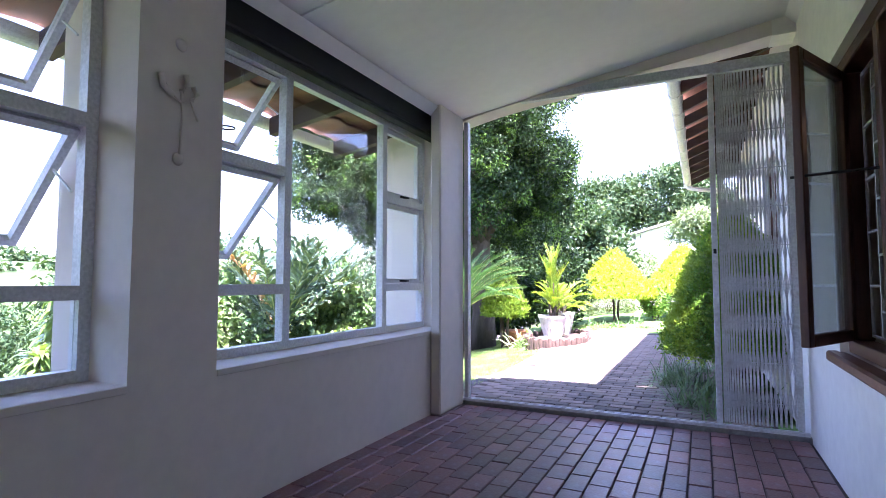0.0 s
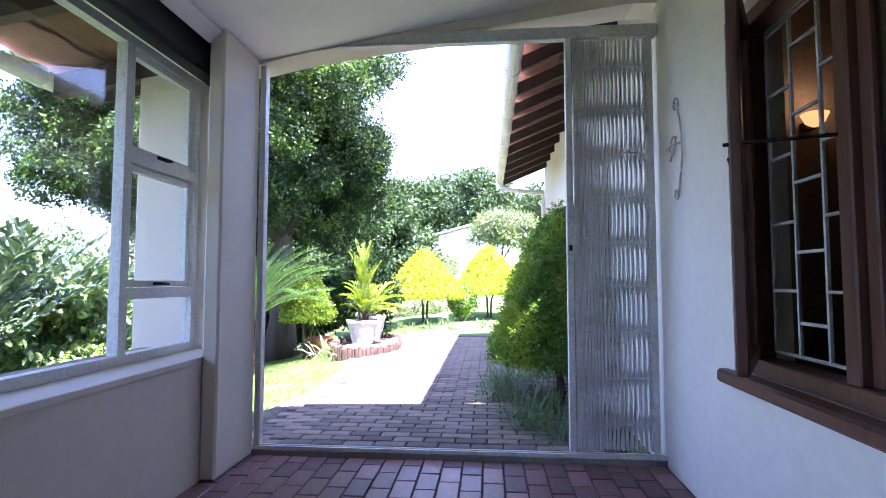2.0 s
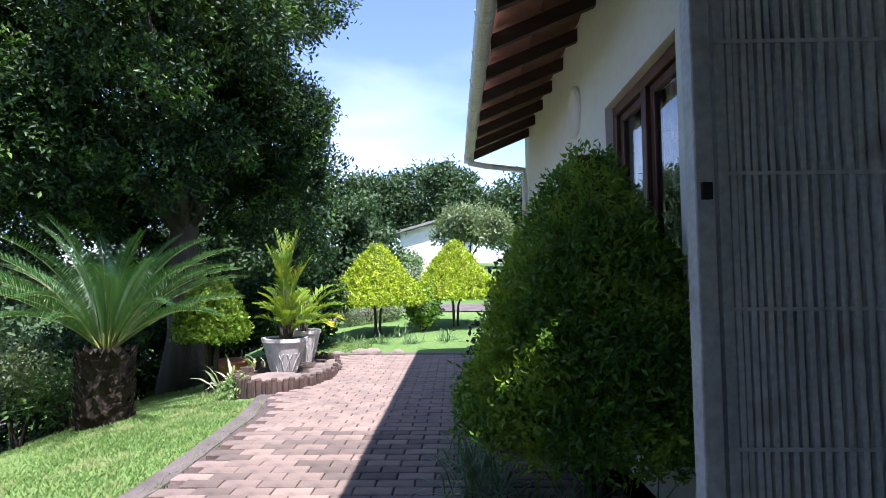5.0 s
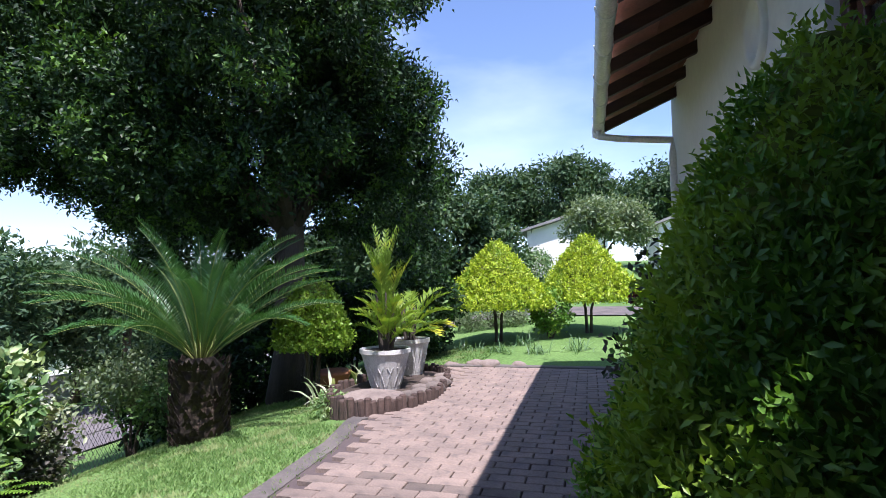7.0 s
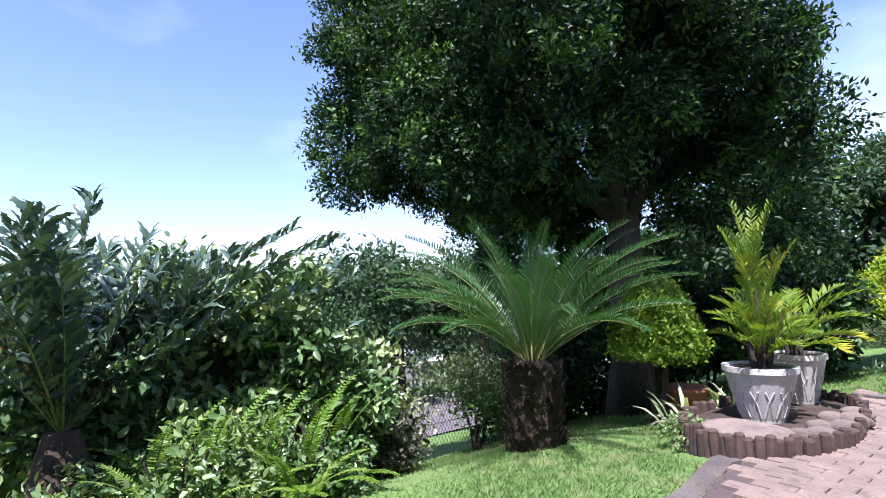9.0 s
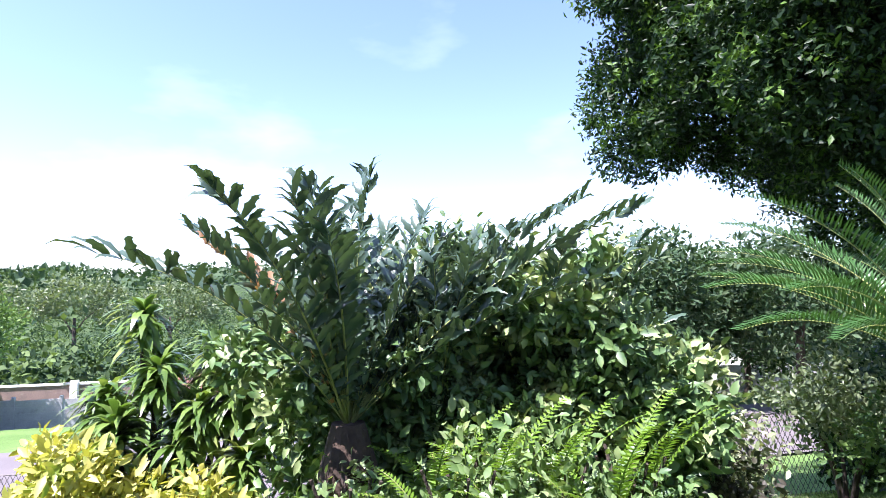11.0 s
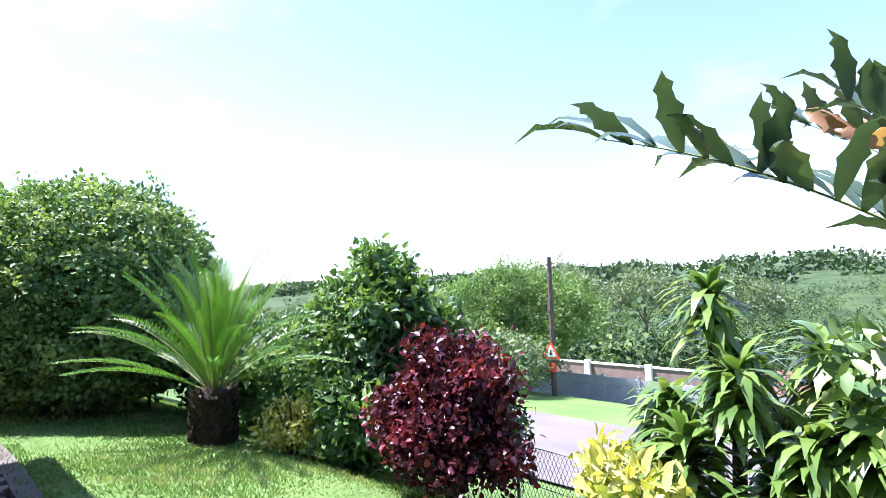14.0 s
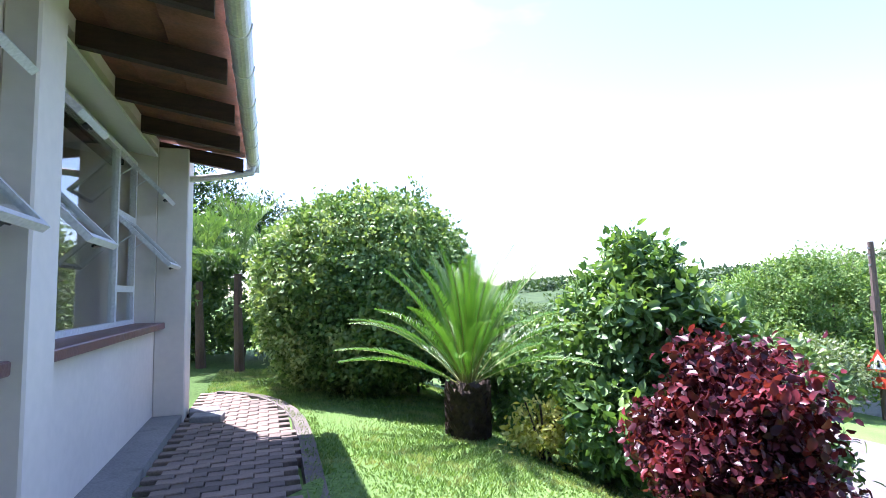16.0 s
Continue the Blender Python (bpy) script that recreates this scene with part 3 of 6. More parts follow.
eaves_porch = root("eaves_porch", 0, 0, 0, "dark brown rafters under the porch eaves", "rafters", kind="structure")
for i in range(8):
    rafter(eaves_porch, -3.43, WO, -1.95 + i * 0.915, roof_z, 0.16, 0.075)
eaves_house = root("eaves_house", 0, 0, 0, "dark brown rafters under the house eaves", "rafters", kind="structure")
for i in range(11):
    rafter(eaves_house, -0.14, WR, 4.85 + i * 0.60, main_z, 0.12)
for nm, x0, x1, y, h in (("barge_board", -3.34, 0.65, 4.68, 0.16),):
    bm = bmesh.new()
    prism(bm, [(x0, roof_z(x0) - h), (x1, roof_z(x1) - h + 0.06), (x1, roof_z(x1) + 0.03), (x0, roof_z(x0) + 0.03)], 'y', y - 0.02, y)
    tagged(part(nm, bm, RAFTER), "dark brown barge board at the roof end", "barge board", kind="structure")


def gutter(x, y0, y1, z, pipe_to, label):
    r = root("gutter", x, y0, z, label, "gutter", kind="structure")
    bm = bmesh.new()
    prof = [(0.06 * math.cos(a), 0.06 * math.sin(a)) for a in [math.pi + math.pi * k / 8 for k in range(9)]]
    prof = [(0.07, 0.03)] + [(0.062, 0.0)] + prof[::-1][1:-1] + [(-0.062, 0.0), (-0.07, 0.035), (-0.055, 0.035), (-0.05, 0.0)] + [(0.05 * math.cos(a), 0.05 * math.sin(a) + 0.004) for a in [math.pi + math.pi * k / 6 for k in range(1, 6)]] + [(0.05, 0.03)]
    prism(bm, [(u, v) for u, v in prof], 'y', 0, y1 - y0)
    part("channel", bm, GUTTER, r)
    for i in range(int((y1 - y0) / 0.62) + 1):
        bm = bmesh.new()
        prism(bm, [(1.12 * u, 1.12 * v) for u, v in prof], 'y', 0.3 + i * 0.62, 0.34 + i * 0.62)
        part("bracket", bm, GUTTER, r)
    e = 0.12 if pipe_to[1] < y0 + 1 else (y1 - y0) - 0.12
    boxes("stop_end", [(-0.075, 0.075, e - 0.12 if e < 1 else e + 0.1, e - 0.1 if e < 1 else e + 0.12, -0.1, 0.07)], GUTTER, r)
    bm = bmesh.new()
    px, py, pz = pipe_to[0] - x, pipe_to[1] - y0, pipe_to[2] - z
    tube(bm, [(0, e, -0.03), (0, e, -0.12), (px * 0.3, e + (py - e) * 0.3, -0.17), (px, py, -0.24), (px, py, -0.4), (px, py, pz)], 0.04, 10)
    part("downpipe", bm, GUTTER, r, smooth=True)
    return r


gutter(-0.2, 4.72, 11.05, 2.97, (0.59, 10.9, 0.0), "white rain gutter along the house eaves")
gutter(-3.53, -2.1, 4.68, 2.53, (-2.8, -2.0, -0.5), "white rain gutter along the porch eaves")

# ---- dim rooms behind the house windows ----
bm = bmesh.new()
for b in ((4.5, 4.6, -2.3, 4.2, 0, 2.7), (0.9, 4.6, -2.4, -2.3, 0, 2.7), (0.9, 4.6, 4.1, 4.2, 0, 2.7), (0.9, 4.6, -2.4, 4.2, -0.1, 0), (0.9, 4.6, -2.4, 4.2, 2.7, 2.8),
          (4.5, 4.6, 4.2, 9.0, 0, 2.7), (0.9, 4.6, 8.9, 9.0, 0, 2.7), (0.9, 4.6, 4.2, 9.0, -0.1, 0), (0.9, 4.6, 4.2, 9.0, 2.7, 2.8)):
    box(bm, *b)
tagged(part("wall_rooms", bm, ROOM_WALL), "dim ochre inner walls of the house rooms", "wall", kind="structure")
lamp = root("wall_lamp", 1.32, 4.09, 2.0, "small glowing bowl wall lamp inside the room", "lamp")
bm = bmesh.new()
lathe(bm, [(0.015, -0.06), (0.045, -0.04), (0.068, 0.01), (0.064, 0.012), (0.04, -0.03), (0.01, -0.04)], 20)
bowl = part("shade", bm, LAMP_GLOW, lamp, "amber glowing glass bowl", True)
bowl.location = (0, -0.09, 0)
boxes("bracket", [(-0.03, 0.03, -0.06, 0.0, -0.06, -0.02)], BLACK_METAL, lamp)
bulb = new("bulb", bpy.data.lights.new("bulb", 'POINT'))
bulb.data.energy, bulb.data.color, bulb.data.shadow_soft_size = 0.12, (1.0, 0.7, 0.4), 0.05
bulb.location = (1.32, 3.96, 2.1)


# ---- aluminium porch windows ----
def sash(parent, y0, y1, z0, z1, x, angle, top_hung=True):
    """A framed pane, hung at its top and pushed outwards by an angle."""
    holder = boxes("sash", [(-0.02, 0.02, y0, y0 + 0.035, z0 - z1, 0), (-0.02, 0.02, y1 - 0.035, y1, z0 - z1, 0), (-0.02, 0.02, y0 + 0.035, y1 - 0.035, z0 - z1, z0 - z1 + 0.035),
                            (-0.02, 0.02, y0 + 0.035, y1 - 0.035, -0.035, 0)], ALU, parent)
    holder.location, holder.rotation_euler = (x, 0, z1), (0, radians(angle), 0)
    pane = boxes("pane", [(-0.003, 0.003, y0 + 0.035, y1 - 0.035, z0 - z1 + 0.035, -0.035)], GLASS, holder)
    pane.visible_shadow = False
    boxes("handle", [(0.02, 0.035, (y0 + y1) / 2 - 0.05, (y0 + y1) / 2 + 0.05, z0 - z1 + 0.008, z0 - z1 + 0.025), (0.035, 0.05, (y0 + y1) / 2 - 0.01, (y0 + y1) / 2 + 0.06, z0 - z1 + 0.01, z0 - z1 + 0.022)], BLACK_METAL, holder)
    if angle > 5:
        for yy in (y0 + 0.02, y1 - 0.02):
            bm = bmesh.new()
            h = (z1 - z0) * 0.33
            tube(bm, [(x + 0.0, yy, z1 - h * 1.25), (x - math.sin(radians(angle)) * h, yy, z1 - math.cos(radians(angle)) * h)], 0.006, 5)
            part("stay", bm, ALU, parent)
    return holder


def porch_window(name, y0, y1, cols, open_left, open_right, label):
    r = root(name, 0, 0, 0, label, "window", kind="structure")
    x0, x1, f = -2.36, -2.30, 0.05
    m1, m2 = cols
    zt1, zt2 = 1.05, 1.775
    bars = [(x0, x1, y0, y0 + f, SILL, HEAD), (x0, x1, y1 - f, y1, SILL, HEAD), (x0, x1, y0 + f, y1 - f, SILL, SILL + f), (x0, x1, y0 + f, y1 - f, HEAD - f, HEAD),
            (x0, x1, m1 - 0.03, m1 + 0.03, SILL + f, HEAD - f), (x0, x1, m2 - 0.03, m2 + 0.03, SILL + f, HEAD - f)]
    for s, e in ((y0 + f, m1 - 0.03), (m2 + 0.03, y1 - f)):
        bars += [(x0, x1, s, e, zt1 - 0.03, zt1 + 0.03), (x0, x1, s, e, zt2 - 0.03, zt2 + 0.03)]
    boxes("window_frame", bars, ALU, r)
    for s, e, zz0, zz1 in ((m1 + 0.03, m2 - 0.03, SILL + f, HEAD - f), (y0 + f, m1 - 0.03, SILL + f, zt1 - 0.03), (m2 + 0.03, y1 - f, SILL + f, zt1 - 0.03)):
        p = boxes("pane", [(-2.333, -2.327, s, e, zz0, zz1)], GLASS, r)
        p.visible_shadow = False
    for (s, e), ang in (((y0 + f, m1 - 0.03), open_left), ((m2 + 0.03, y1 - f), open_right)):
        sash(r, s + 0.004, e - 0.004, zt2 + 0.034, HEAD - f - 0.004, -2.345, ang[0])
        sash(r, s + 0.004, e - 0.004, zt1 + 0.034, zt2 - 0.034, -2.345, ang[1])
    return r


porch_window("window_1", W2[0], W2[1], (2.52, 3.64), (42, 42), (0, 0), "white aluminium porch window with two sashes propped open")
porch_window("window_2", W1[0], W1[1], (-1.12, 0.75), (44, 44), (44, 44), "white aluminium porch window with four sashes propped open")
for s, e in (W2, W1):
    bl = root("roller_blind", -2.16, s, 2.36, "charcoal rolled blind above the porch window", "blind")
    boxes("cassette", [(-0.06, 0.06, 0.005, e - s - 0.005, 0.03, 0.215)], PELMET, bl, "", 0.008)
    boxes("bottom_bar", [(-0.045, 0.045, 0.02, e - s - 0.02, 0.0, 0.03)], PELMET, bl, "", 0.006)
    for yy in (0.0, e - s - 0.005):
        boxes("end_cap", [(-0.062, 0.062, yy, yy + 0.005, 0.028, 0.217)], BLACK_METAL, bl)


ring = root("ring_hook", -2.16, 1.79, 1.88, "small black iron ring hook beside the porch window", "hook")
bm = bmesh.new()
tube(bm, [(0.036 * math.cos(a), 0.125 + 0.036 * math.sin(a), 0.0) for a in [2 * math.pi * k / 20 for k in range(21)]], 0.0045, 6)
part("ring", bm, BLACK_METAL, ring, smooth=True)
bm = bmesh.new()
tube(bm, [(0, 0.0, 0.0), (0, 0.05, -0.004), (0, 0.09, 0.0)], 0.005, 6)
part("arm", bm, BLACK_METAL, ring, smooth=True)
boxes("plate", [(-0.012, 0.012, 0.0, 0.004, -0.02, 0.02)], BLACK_METAL, ring)


# ---- brown wooden house windows ----
def lattice(parent, x, y0, y1, z0, z1, cols, rows):
    bm = bmesh.new()
    r = 0.006
    box(bm, x - r, x + r, y0, y0 + 2 * r, z0, z1), box(bm, x - r, x + r, y1 - 2 * r, y1, z0, z1)
    box(bm, x - r, x + r, y0, y1, z0, z0 + 2 * r), box(bm, x - r, x + r, y0, y1, z1 - 2 * r, z1)
    w = (y1 - y0) / cols
    for c in range(cols):
        if c:
            box(bm, x - r, x + r, y0 + c * w - r, y0 + c * w + r, z0, z1)
        for k in range(rows):
            z = z0 + (z1 - z0) * (k + (0.5 if c % 2 else 0.95)) / rows
            if z < z1:
                box(bm, x - r, x + r, y0 + c * w, y0 + (c + 1) * w, z - r, z + r)
    return part("burglar_bars", bm, GATE_WHITE, parent, "white steel burglar bars")


def wood_window(name, y0, y1, z0, z1, splits, x, label, barred, opened=None):
    r = root(name, 0, 0, 0, label, "window", kind="structure")
    f = 0.07
    edges = [y0, *splits, y1]
    bars = [(x, x + 0.1, y0, y1, z0, z0 + f), (x, x + 0.1, y0, y1, z1 - f, z1)]
    for i, s in enumerate(edges):
        a, b = (s, s + f) if i == 0 else (s - f, s) if i == len(edges) - 1 else (s - f / 2, s + f / 2)
        bars.append((x, x + 0.1, a, b, z0 + f, z1 - f))
    boxes("window_frame", bars, DARK_WOOD, r, "", 0.006)
    for i, (s, e) in enumerate(zip(edges, edges[1:])):
        s, e = s + (f if i == 0 else f / 2) + 0.003, e - (f if i == len(edges) - 2 else f / 2) - 0.003
        a, b = z0 + f + 0.003, z1 - f - 0.003
        if i in barred:
            lattice(r, x + 0.085, s + 0.02, e - 0.02, a + 0.02, b - 0.02, 4 if e - s > 0.7 else 3, 5)
        t = 0.055
        w = e - s
        sh = boxes("sash", [(0, 0.04, 0, t, 0, b - a), (0, 0.04, w - t, w, 0, b - a), (0, 0.04, t, w - t, 0, t), (0, 0.04, t, w - t, b - a - t, b - a)], DARK_WOOD, r, "", 0.005)
        pn = boxes("pane", [(0.017, 0.023, t, w - t, t, b - a - t)], DIM_GLASS, sh)
        pn.visible_shadow = False
        if i == opened:
            boxes("peg_stay", [(-0.012, 0.0, 0.06, 0.16, 0.74, 0.75)], BLACK_METAL, sh)
            sh.matrix_local = pose(x - 0.012, e, a, 0, 0, -29) @ Matrix.Translation((0, -w, 0))
        else:
            sh.location = (x + 0.03, s, a)
    return r


wood_window("window_3", 0.955, 3.495, 0.725, 2.275, (1.75, 2.80), 0.69, "dark brown wooden window with a casement standing open", {2}, 2)
wood_stay = bmesh.new()
tube(wood_stay, [(0.385, 2.935, 1.585), (0.45, 2.9, 1.585), (0.70, 2.82, 1.585)], 0.007, 6)
part("stay", wood_stay, BLACK_METAL, bpy.data.objects["window_3"], "black casement stay")
wood_window("window_4", 5.865, 7.055, 0.955, 2.355, (6.46,), 0.70, "dark brown wooden window with white burglar bars", {0, 1})
for y0, y1, z, x0 in ((0.85, 3.58, 0.72, 0.6), (5.78, 7.14, 0.95, 0.58)):
    s = boxes("window_sill", [(x0, 0.688, y0, y1, z - 0.055, z + 0.004)], DARK_WOOD, None, "", 0.012)
    tagged(s, "dark red-brown window sill", "sill", kind="structure")
# oval vent on the outer wall
bm = bmesh.new()
lathe(bm, [(0.02, 0.0), (0.14, 0.0), (0.14, 0.02), (0.17, 0.03), (0.19, 0.02), (0.19, -0.03), (0.02, -0.03)], 24)
bmesh.ops.transform(bm, matrix=pose(0.64, 7.95, 2.62, 0, -90, 0) @ Matrix.Diagonal((1.2, 1, 1, 1)), verts=bm.verts)
tagged(part("wall_vent", bm, PLASTER_OUT, None, "", True), "round white plaster medallion on the house wall", "medallion")

# ---- trellis gate ----
gate = root("sliding_gate", 0.32, YG, 0.06, "white trellis security gate folded back beside the opening", "gate")
boxes("top_rail", [(-2.24, 0.32, -0.028, 0.03, 2.61, 2.69)], GATE_WHITE, gate, "", 0.004)
boxes("lock_post", [(-0.25, -0.21, -0.025, 0.025, 0.01, 2.608)], GATE_WHITE, gate, "", 0.003)
boxes("wall_post", [(0.25, 0.29, -0.03, 0.03, 0.01, 2.608)], GATE_WHITE, gate, "", 0.003)
boxes("jamb_post", [(-2.262, -2.222, -0.03, 0.03, 0.0, 2.50)], GATE_WHITE, gate, "", 0.003)
boxes("lock", [(-0.24, -0.22, -0.036, -0.026, 1.245, 1.28)], BLACK_METAL, gate, "small black lock")
for i in range(21):
    u = i / 20
    x = -0.2 + 0.44 * (0.55 * u + 0.45 * u * u)
    boxes("upright", [(x, x + 0.011, -0.02 + 0.003 * (i % 2), -0.003, 0.02, 2.6), (x, x + 0.011, 0.006, 0.02, 0.02, 2.6)], GATE_WHITE, gate)
for row in range(9):
    zc = 0.18 + row * 0.28
    for i in range(20):
        u, v = i / 20, (i + 1) / 20
        xa, xb = -0.195 + 0.44 * (0.55 * u + 0.45 * u * u), -0.195 + 0.44 * (0.55 * v + 0.45 * v * v)
        bm = bmesh.new()
        for sgn in (1, -1):
            tube(bm, [(xa, 0.001 * sgn, zc - 0.135 * sgn), (xb, 0.001 * sgn, zc + 0.135 * sgn)], 0.0026, 4)
        part("scissor_link", bm, GATE_WHITE, gate)
    boxes("cross_bar", [(-0.2, 0.25, -0.023, -0.021, zc - 0.004, zc + 0.004)], GATE_WHITE, gate)


# ---- wrought ornaments ----
def scroll(cx, cy, r, turns, start, k=22):
    return [(cx + r * (1 - 0.75 * i / k) * math.cos(start + turns * 2 * math.pi * i / k), cy + r * (1 - 0.75 * i / k) * math.sin(start + turns * 2 * math.pi * i / k)) for i in range(k + 1)]


def ornament(m, material, label):
    r = root("wall_ornament", 0, 0, 0, label, "ornament")
    r.matrix_world = m
    stem = [(0.02 + 0.07 * math.sin(math.pi * i / 14), -0.26 + 0.50 * i / 14) for i in range(15)]
    for nm, pts, rad in (("stem", stem, 0.007), ("scroll", scroll(-0.01, -0.25, 0.04, -1.2, 0.3), 0.006), ("scroll", scroll(0.0, 0.25, 0.045, 1.3, -0.4), 0.006),
                         ("scroll", scroll(-0.05, 0.02, 0.06, 1.1, 1.2), 0.006), ("leaf_bar", [(-0.16, 0.03), (-0.08, 0.04), (0.06, 0.02)], 0.006), ("leaf_bar", [(-0.10, -0.05), (-0.05, 0.0), (0.0, 0.07)], 0.006)):
        bm = bmesh.new()
        tube(bm, [(u, -0.012, v) for u, v in pts], rad, 6)
        part(nm, bm, material, r, smooth=True)
    return r


ornament(pose(0.645, 4.1, 1.86, 0, 0, -90) @ Matrix.Scale(1.0, 4), WHITE_IRON, "pale wrought iron scroll ornament on the plaster wall")


def pillar_ornament():
    """Painted-over iron flower: a rosette above and below, and a forked stem with leaves between."""
    r = root("wall_ornament", 0, 0, 0, "cream painted iron flower ornament on the pillar", "ornament")
    r.matrix_world = pose(-2.045, 1.55, 1.90, 0, 0, 90)
    for v, rad in ((0.24, 0.026), (-0.27, 0.026)):
        bm = bmesh.new()
        lathe(bm, [(0.004, 0.018), (rad * 0.5, 0.016), (rad, 0.008), (rad * 1.1, 0.0)], 14)
        part("rosette", bm, PLASTER, r, smooth=True).matrix_local = pose(0, 0, v, 90)
    for name, pts, rad in (("stem", [(0.0, -0.25), (0.01, -0.1), (0.0, 0.03)], 0.006), ("branch", [(0.0, -0.02), (-0.06, 0.02), (-0.10, 0.08)], 0.006), ("branch", [(0.0, -0.02), (0.05, 0.0), (0.09, -0.08)], 0.006),
                           ("leaf", [(-0.10, 0.08), (-0.09, 0.03), (-0.04, 0.0)], 0.013), ("leaf", [(0.0, 0.03), (0.03, 0.07), (0.02, 0.11)], 0.013), ("leaf", [(0.05, 0.0), (0.08, 0.04), (0.06, 0.07)], 0.012)):
        bm = bmesh.new()
        tube(bm, [(u, -0.01, v) for u, v in pts], rad, 7)
        part(name, bm, PLASTER, r, smooth=True)


pillar_ornament()

ed = root("path_edge", 0, 0, 0, "dark grey concrete edging of the paving", "edging", kind="structure")
ys = np.linspace(4.7, 11.8, 60)
xs = np.interp(ys, [4.6, 5.2, 6.4, 8.2, 8.9, 10.0, 11.9], [-2.45, -2.35, -2.1, -2.2, -2.35, -2.1, -2.45])
bm = bmesh.new()
rows_ = []
for x, y in zip(xs, ys):
    z = ground_z(x - 0.06, y)
    rows_.append([bm.verts.new(p) for p in ((x - 0.17, y, z - 0.1), (x - 0.16, y, z + 0.022), (x - 0.02, y, z + 0.02), (x, y, z - 0.1))])
for p, q in zip(rows_, rows_[1:]):
    for k in range(3):
        bm.faces.new([p[k], p[k + 1], q[k + 1], q[k]])
part("edging", bm, EDGING, ed)
bm = bmesh.new()
rows_ = []
for y in np.linspace(-3.58, 3.2, 70):
    x = float(np.interp(y, SIDE_Y, SIDE_X))
    z = ground_z(x - 0.06, y)
    rows_.append([bm.verts.new(p) for p in ((x - 0.13, y, z - 0.1), (x - 0.12, y, z + 0.016), (x + 0.02, y, z + 0.014), (x + 0.03, y, z - 0.1))])
for p, q in zip(rows_, rows_[1:]):
    for k in range(3):
        bm.faces.new([p[k], p[k + 1], q[k + 1], q[k]])
part("edging", bm, EDGING, ed)
boxes("edging", [(-2.4, 0.45, 11.76, 11.90, -0.1, 0.015)], EDGING, ed, "", 0.01)

strip("driveway", -6.0, 6.0, 17.6, 19.2, 0.03, EDGING, "grey asphalt driveway behind the golden shrubs", "driveway", 20, 5)


# ---- plants ----
def trunk_mesh(path, radii, sides=10, rough=0.08):
    bm = bmesh.new()
    tube(bm, path, radii, sides)
    for v in bm.verts:
        v.co += Vector((noise.noise(v.co * 6), noise.noise(v.co * 6 + Vector((7, 1, 2))), 0)) * rough * max(radii)
    return bm


def tree(name, x, y, top, blobs, limbs, clumps, per, spread, size, material, label, radius=0.3, aspect=0.45, fill=0.35, lobes=(60, 0.5, 1.0)):
    z = ground_z(x, y)
    r = root(name, x, y, z - 0.05, label, "tree")
    part("trunk", trunk_mesh([(0, 0, 0), (0.05, 0.03, top * 0.25), (-0.04, 0.06, top * 0.6), (0.05, 0.0, top)], [radius * 1.35, radius, radius * 0.85, radius * 0.6]), BARK, r, smooth=True)
    for (lx, ly, lz) in limbs:
        part("limb", trunk_mesh([(0, 0, top * 0.7), (lx * 0.35, ly * 0.35, top * 0.7 + (lz - top * 0.7) * 0.5), (lx, ly, lz)], [radius * 0.5, radius * 0.32, radius * 0.1], 7), BARK, r, smooth=True)
    leaf_cloud("crown", blobs, clumps, per, spread, size, material, r, "", aspect, fill, lobes=lobes)
    return r


def shrub(name, x, y, blobs, clumps, per, spread, size, material, label, stems=5, stem_h=0.5, category="shrub", aspect=0.5, fill=0.3, stem_mat=None, keep=None, lobes=None, oval=False):
    z = ground_z(x, y)
    r = root(name, x, y, z - 0.02, label, category)
    for i in range(stems):
        a = i * 2.4
        bm = trunk_mesh([(0.03 * math.cos(a), 0.03 * math.sin(a), 0), (0.09 * math.cos(a), 0.09 * math.sin(a), stem_h * 0.5), (0.2 * math.cos(a), 0.2 * math.sin(a), stem_h)], [0.022, 0.017, 0.01], 6)
        part("stem", bm, stem_mat or BARK, r)
    leaf_cloud("crown", blobs, clumps, per, spread, size, material, r, "", aspect, fill, keep=keep, lobes=lobes, oval=oval)
    return r


def cone_surface(rad, z0, z1, k, power=1.0, under=0.1):
    """Points and outward ways on a clipped cone with a rounded foot."""
    t = 1 - np.sqrt(rng.random(k))
    a = rng.random(k) * 2 * np.pi
    bump = 1 + 0.06 * np.sin(a * 3 + t * 7) + 0.05 * rng.normal(size=k)
    rr = rad * (1 - t) ** power * np.where(t < 0.08, 0.86 + t * 1.75, 1.0) * bump + 0.02
    P = np.stack([rr * np.cos(a), rr * np.sin(a), z0 + (z1 - z0) * t + 0.02 * rng.normal(size=k)], 1)
    slope = rad / (z1 - z0)
    O = unit(np.stack([np.cos(a), np.sin(a), np.full(k, slope)], 1))
    m = int(k * under)
    ub, ua = rad * np.sqrt(rng.random(m)) * 0.95, rng.random(m) * 2 * np.pi
    P2 = np.stack([ub * np.cos(ua), ub * np.sin(ua), z0 + 0.04 * rng.random(m)], 1)
    O2 = np.tile(np.array([[0, 0, -1.0]]), (m, 1))
    return np.concatenate([P, P2]), np.concatenate([O, O2])


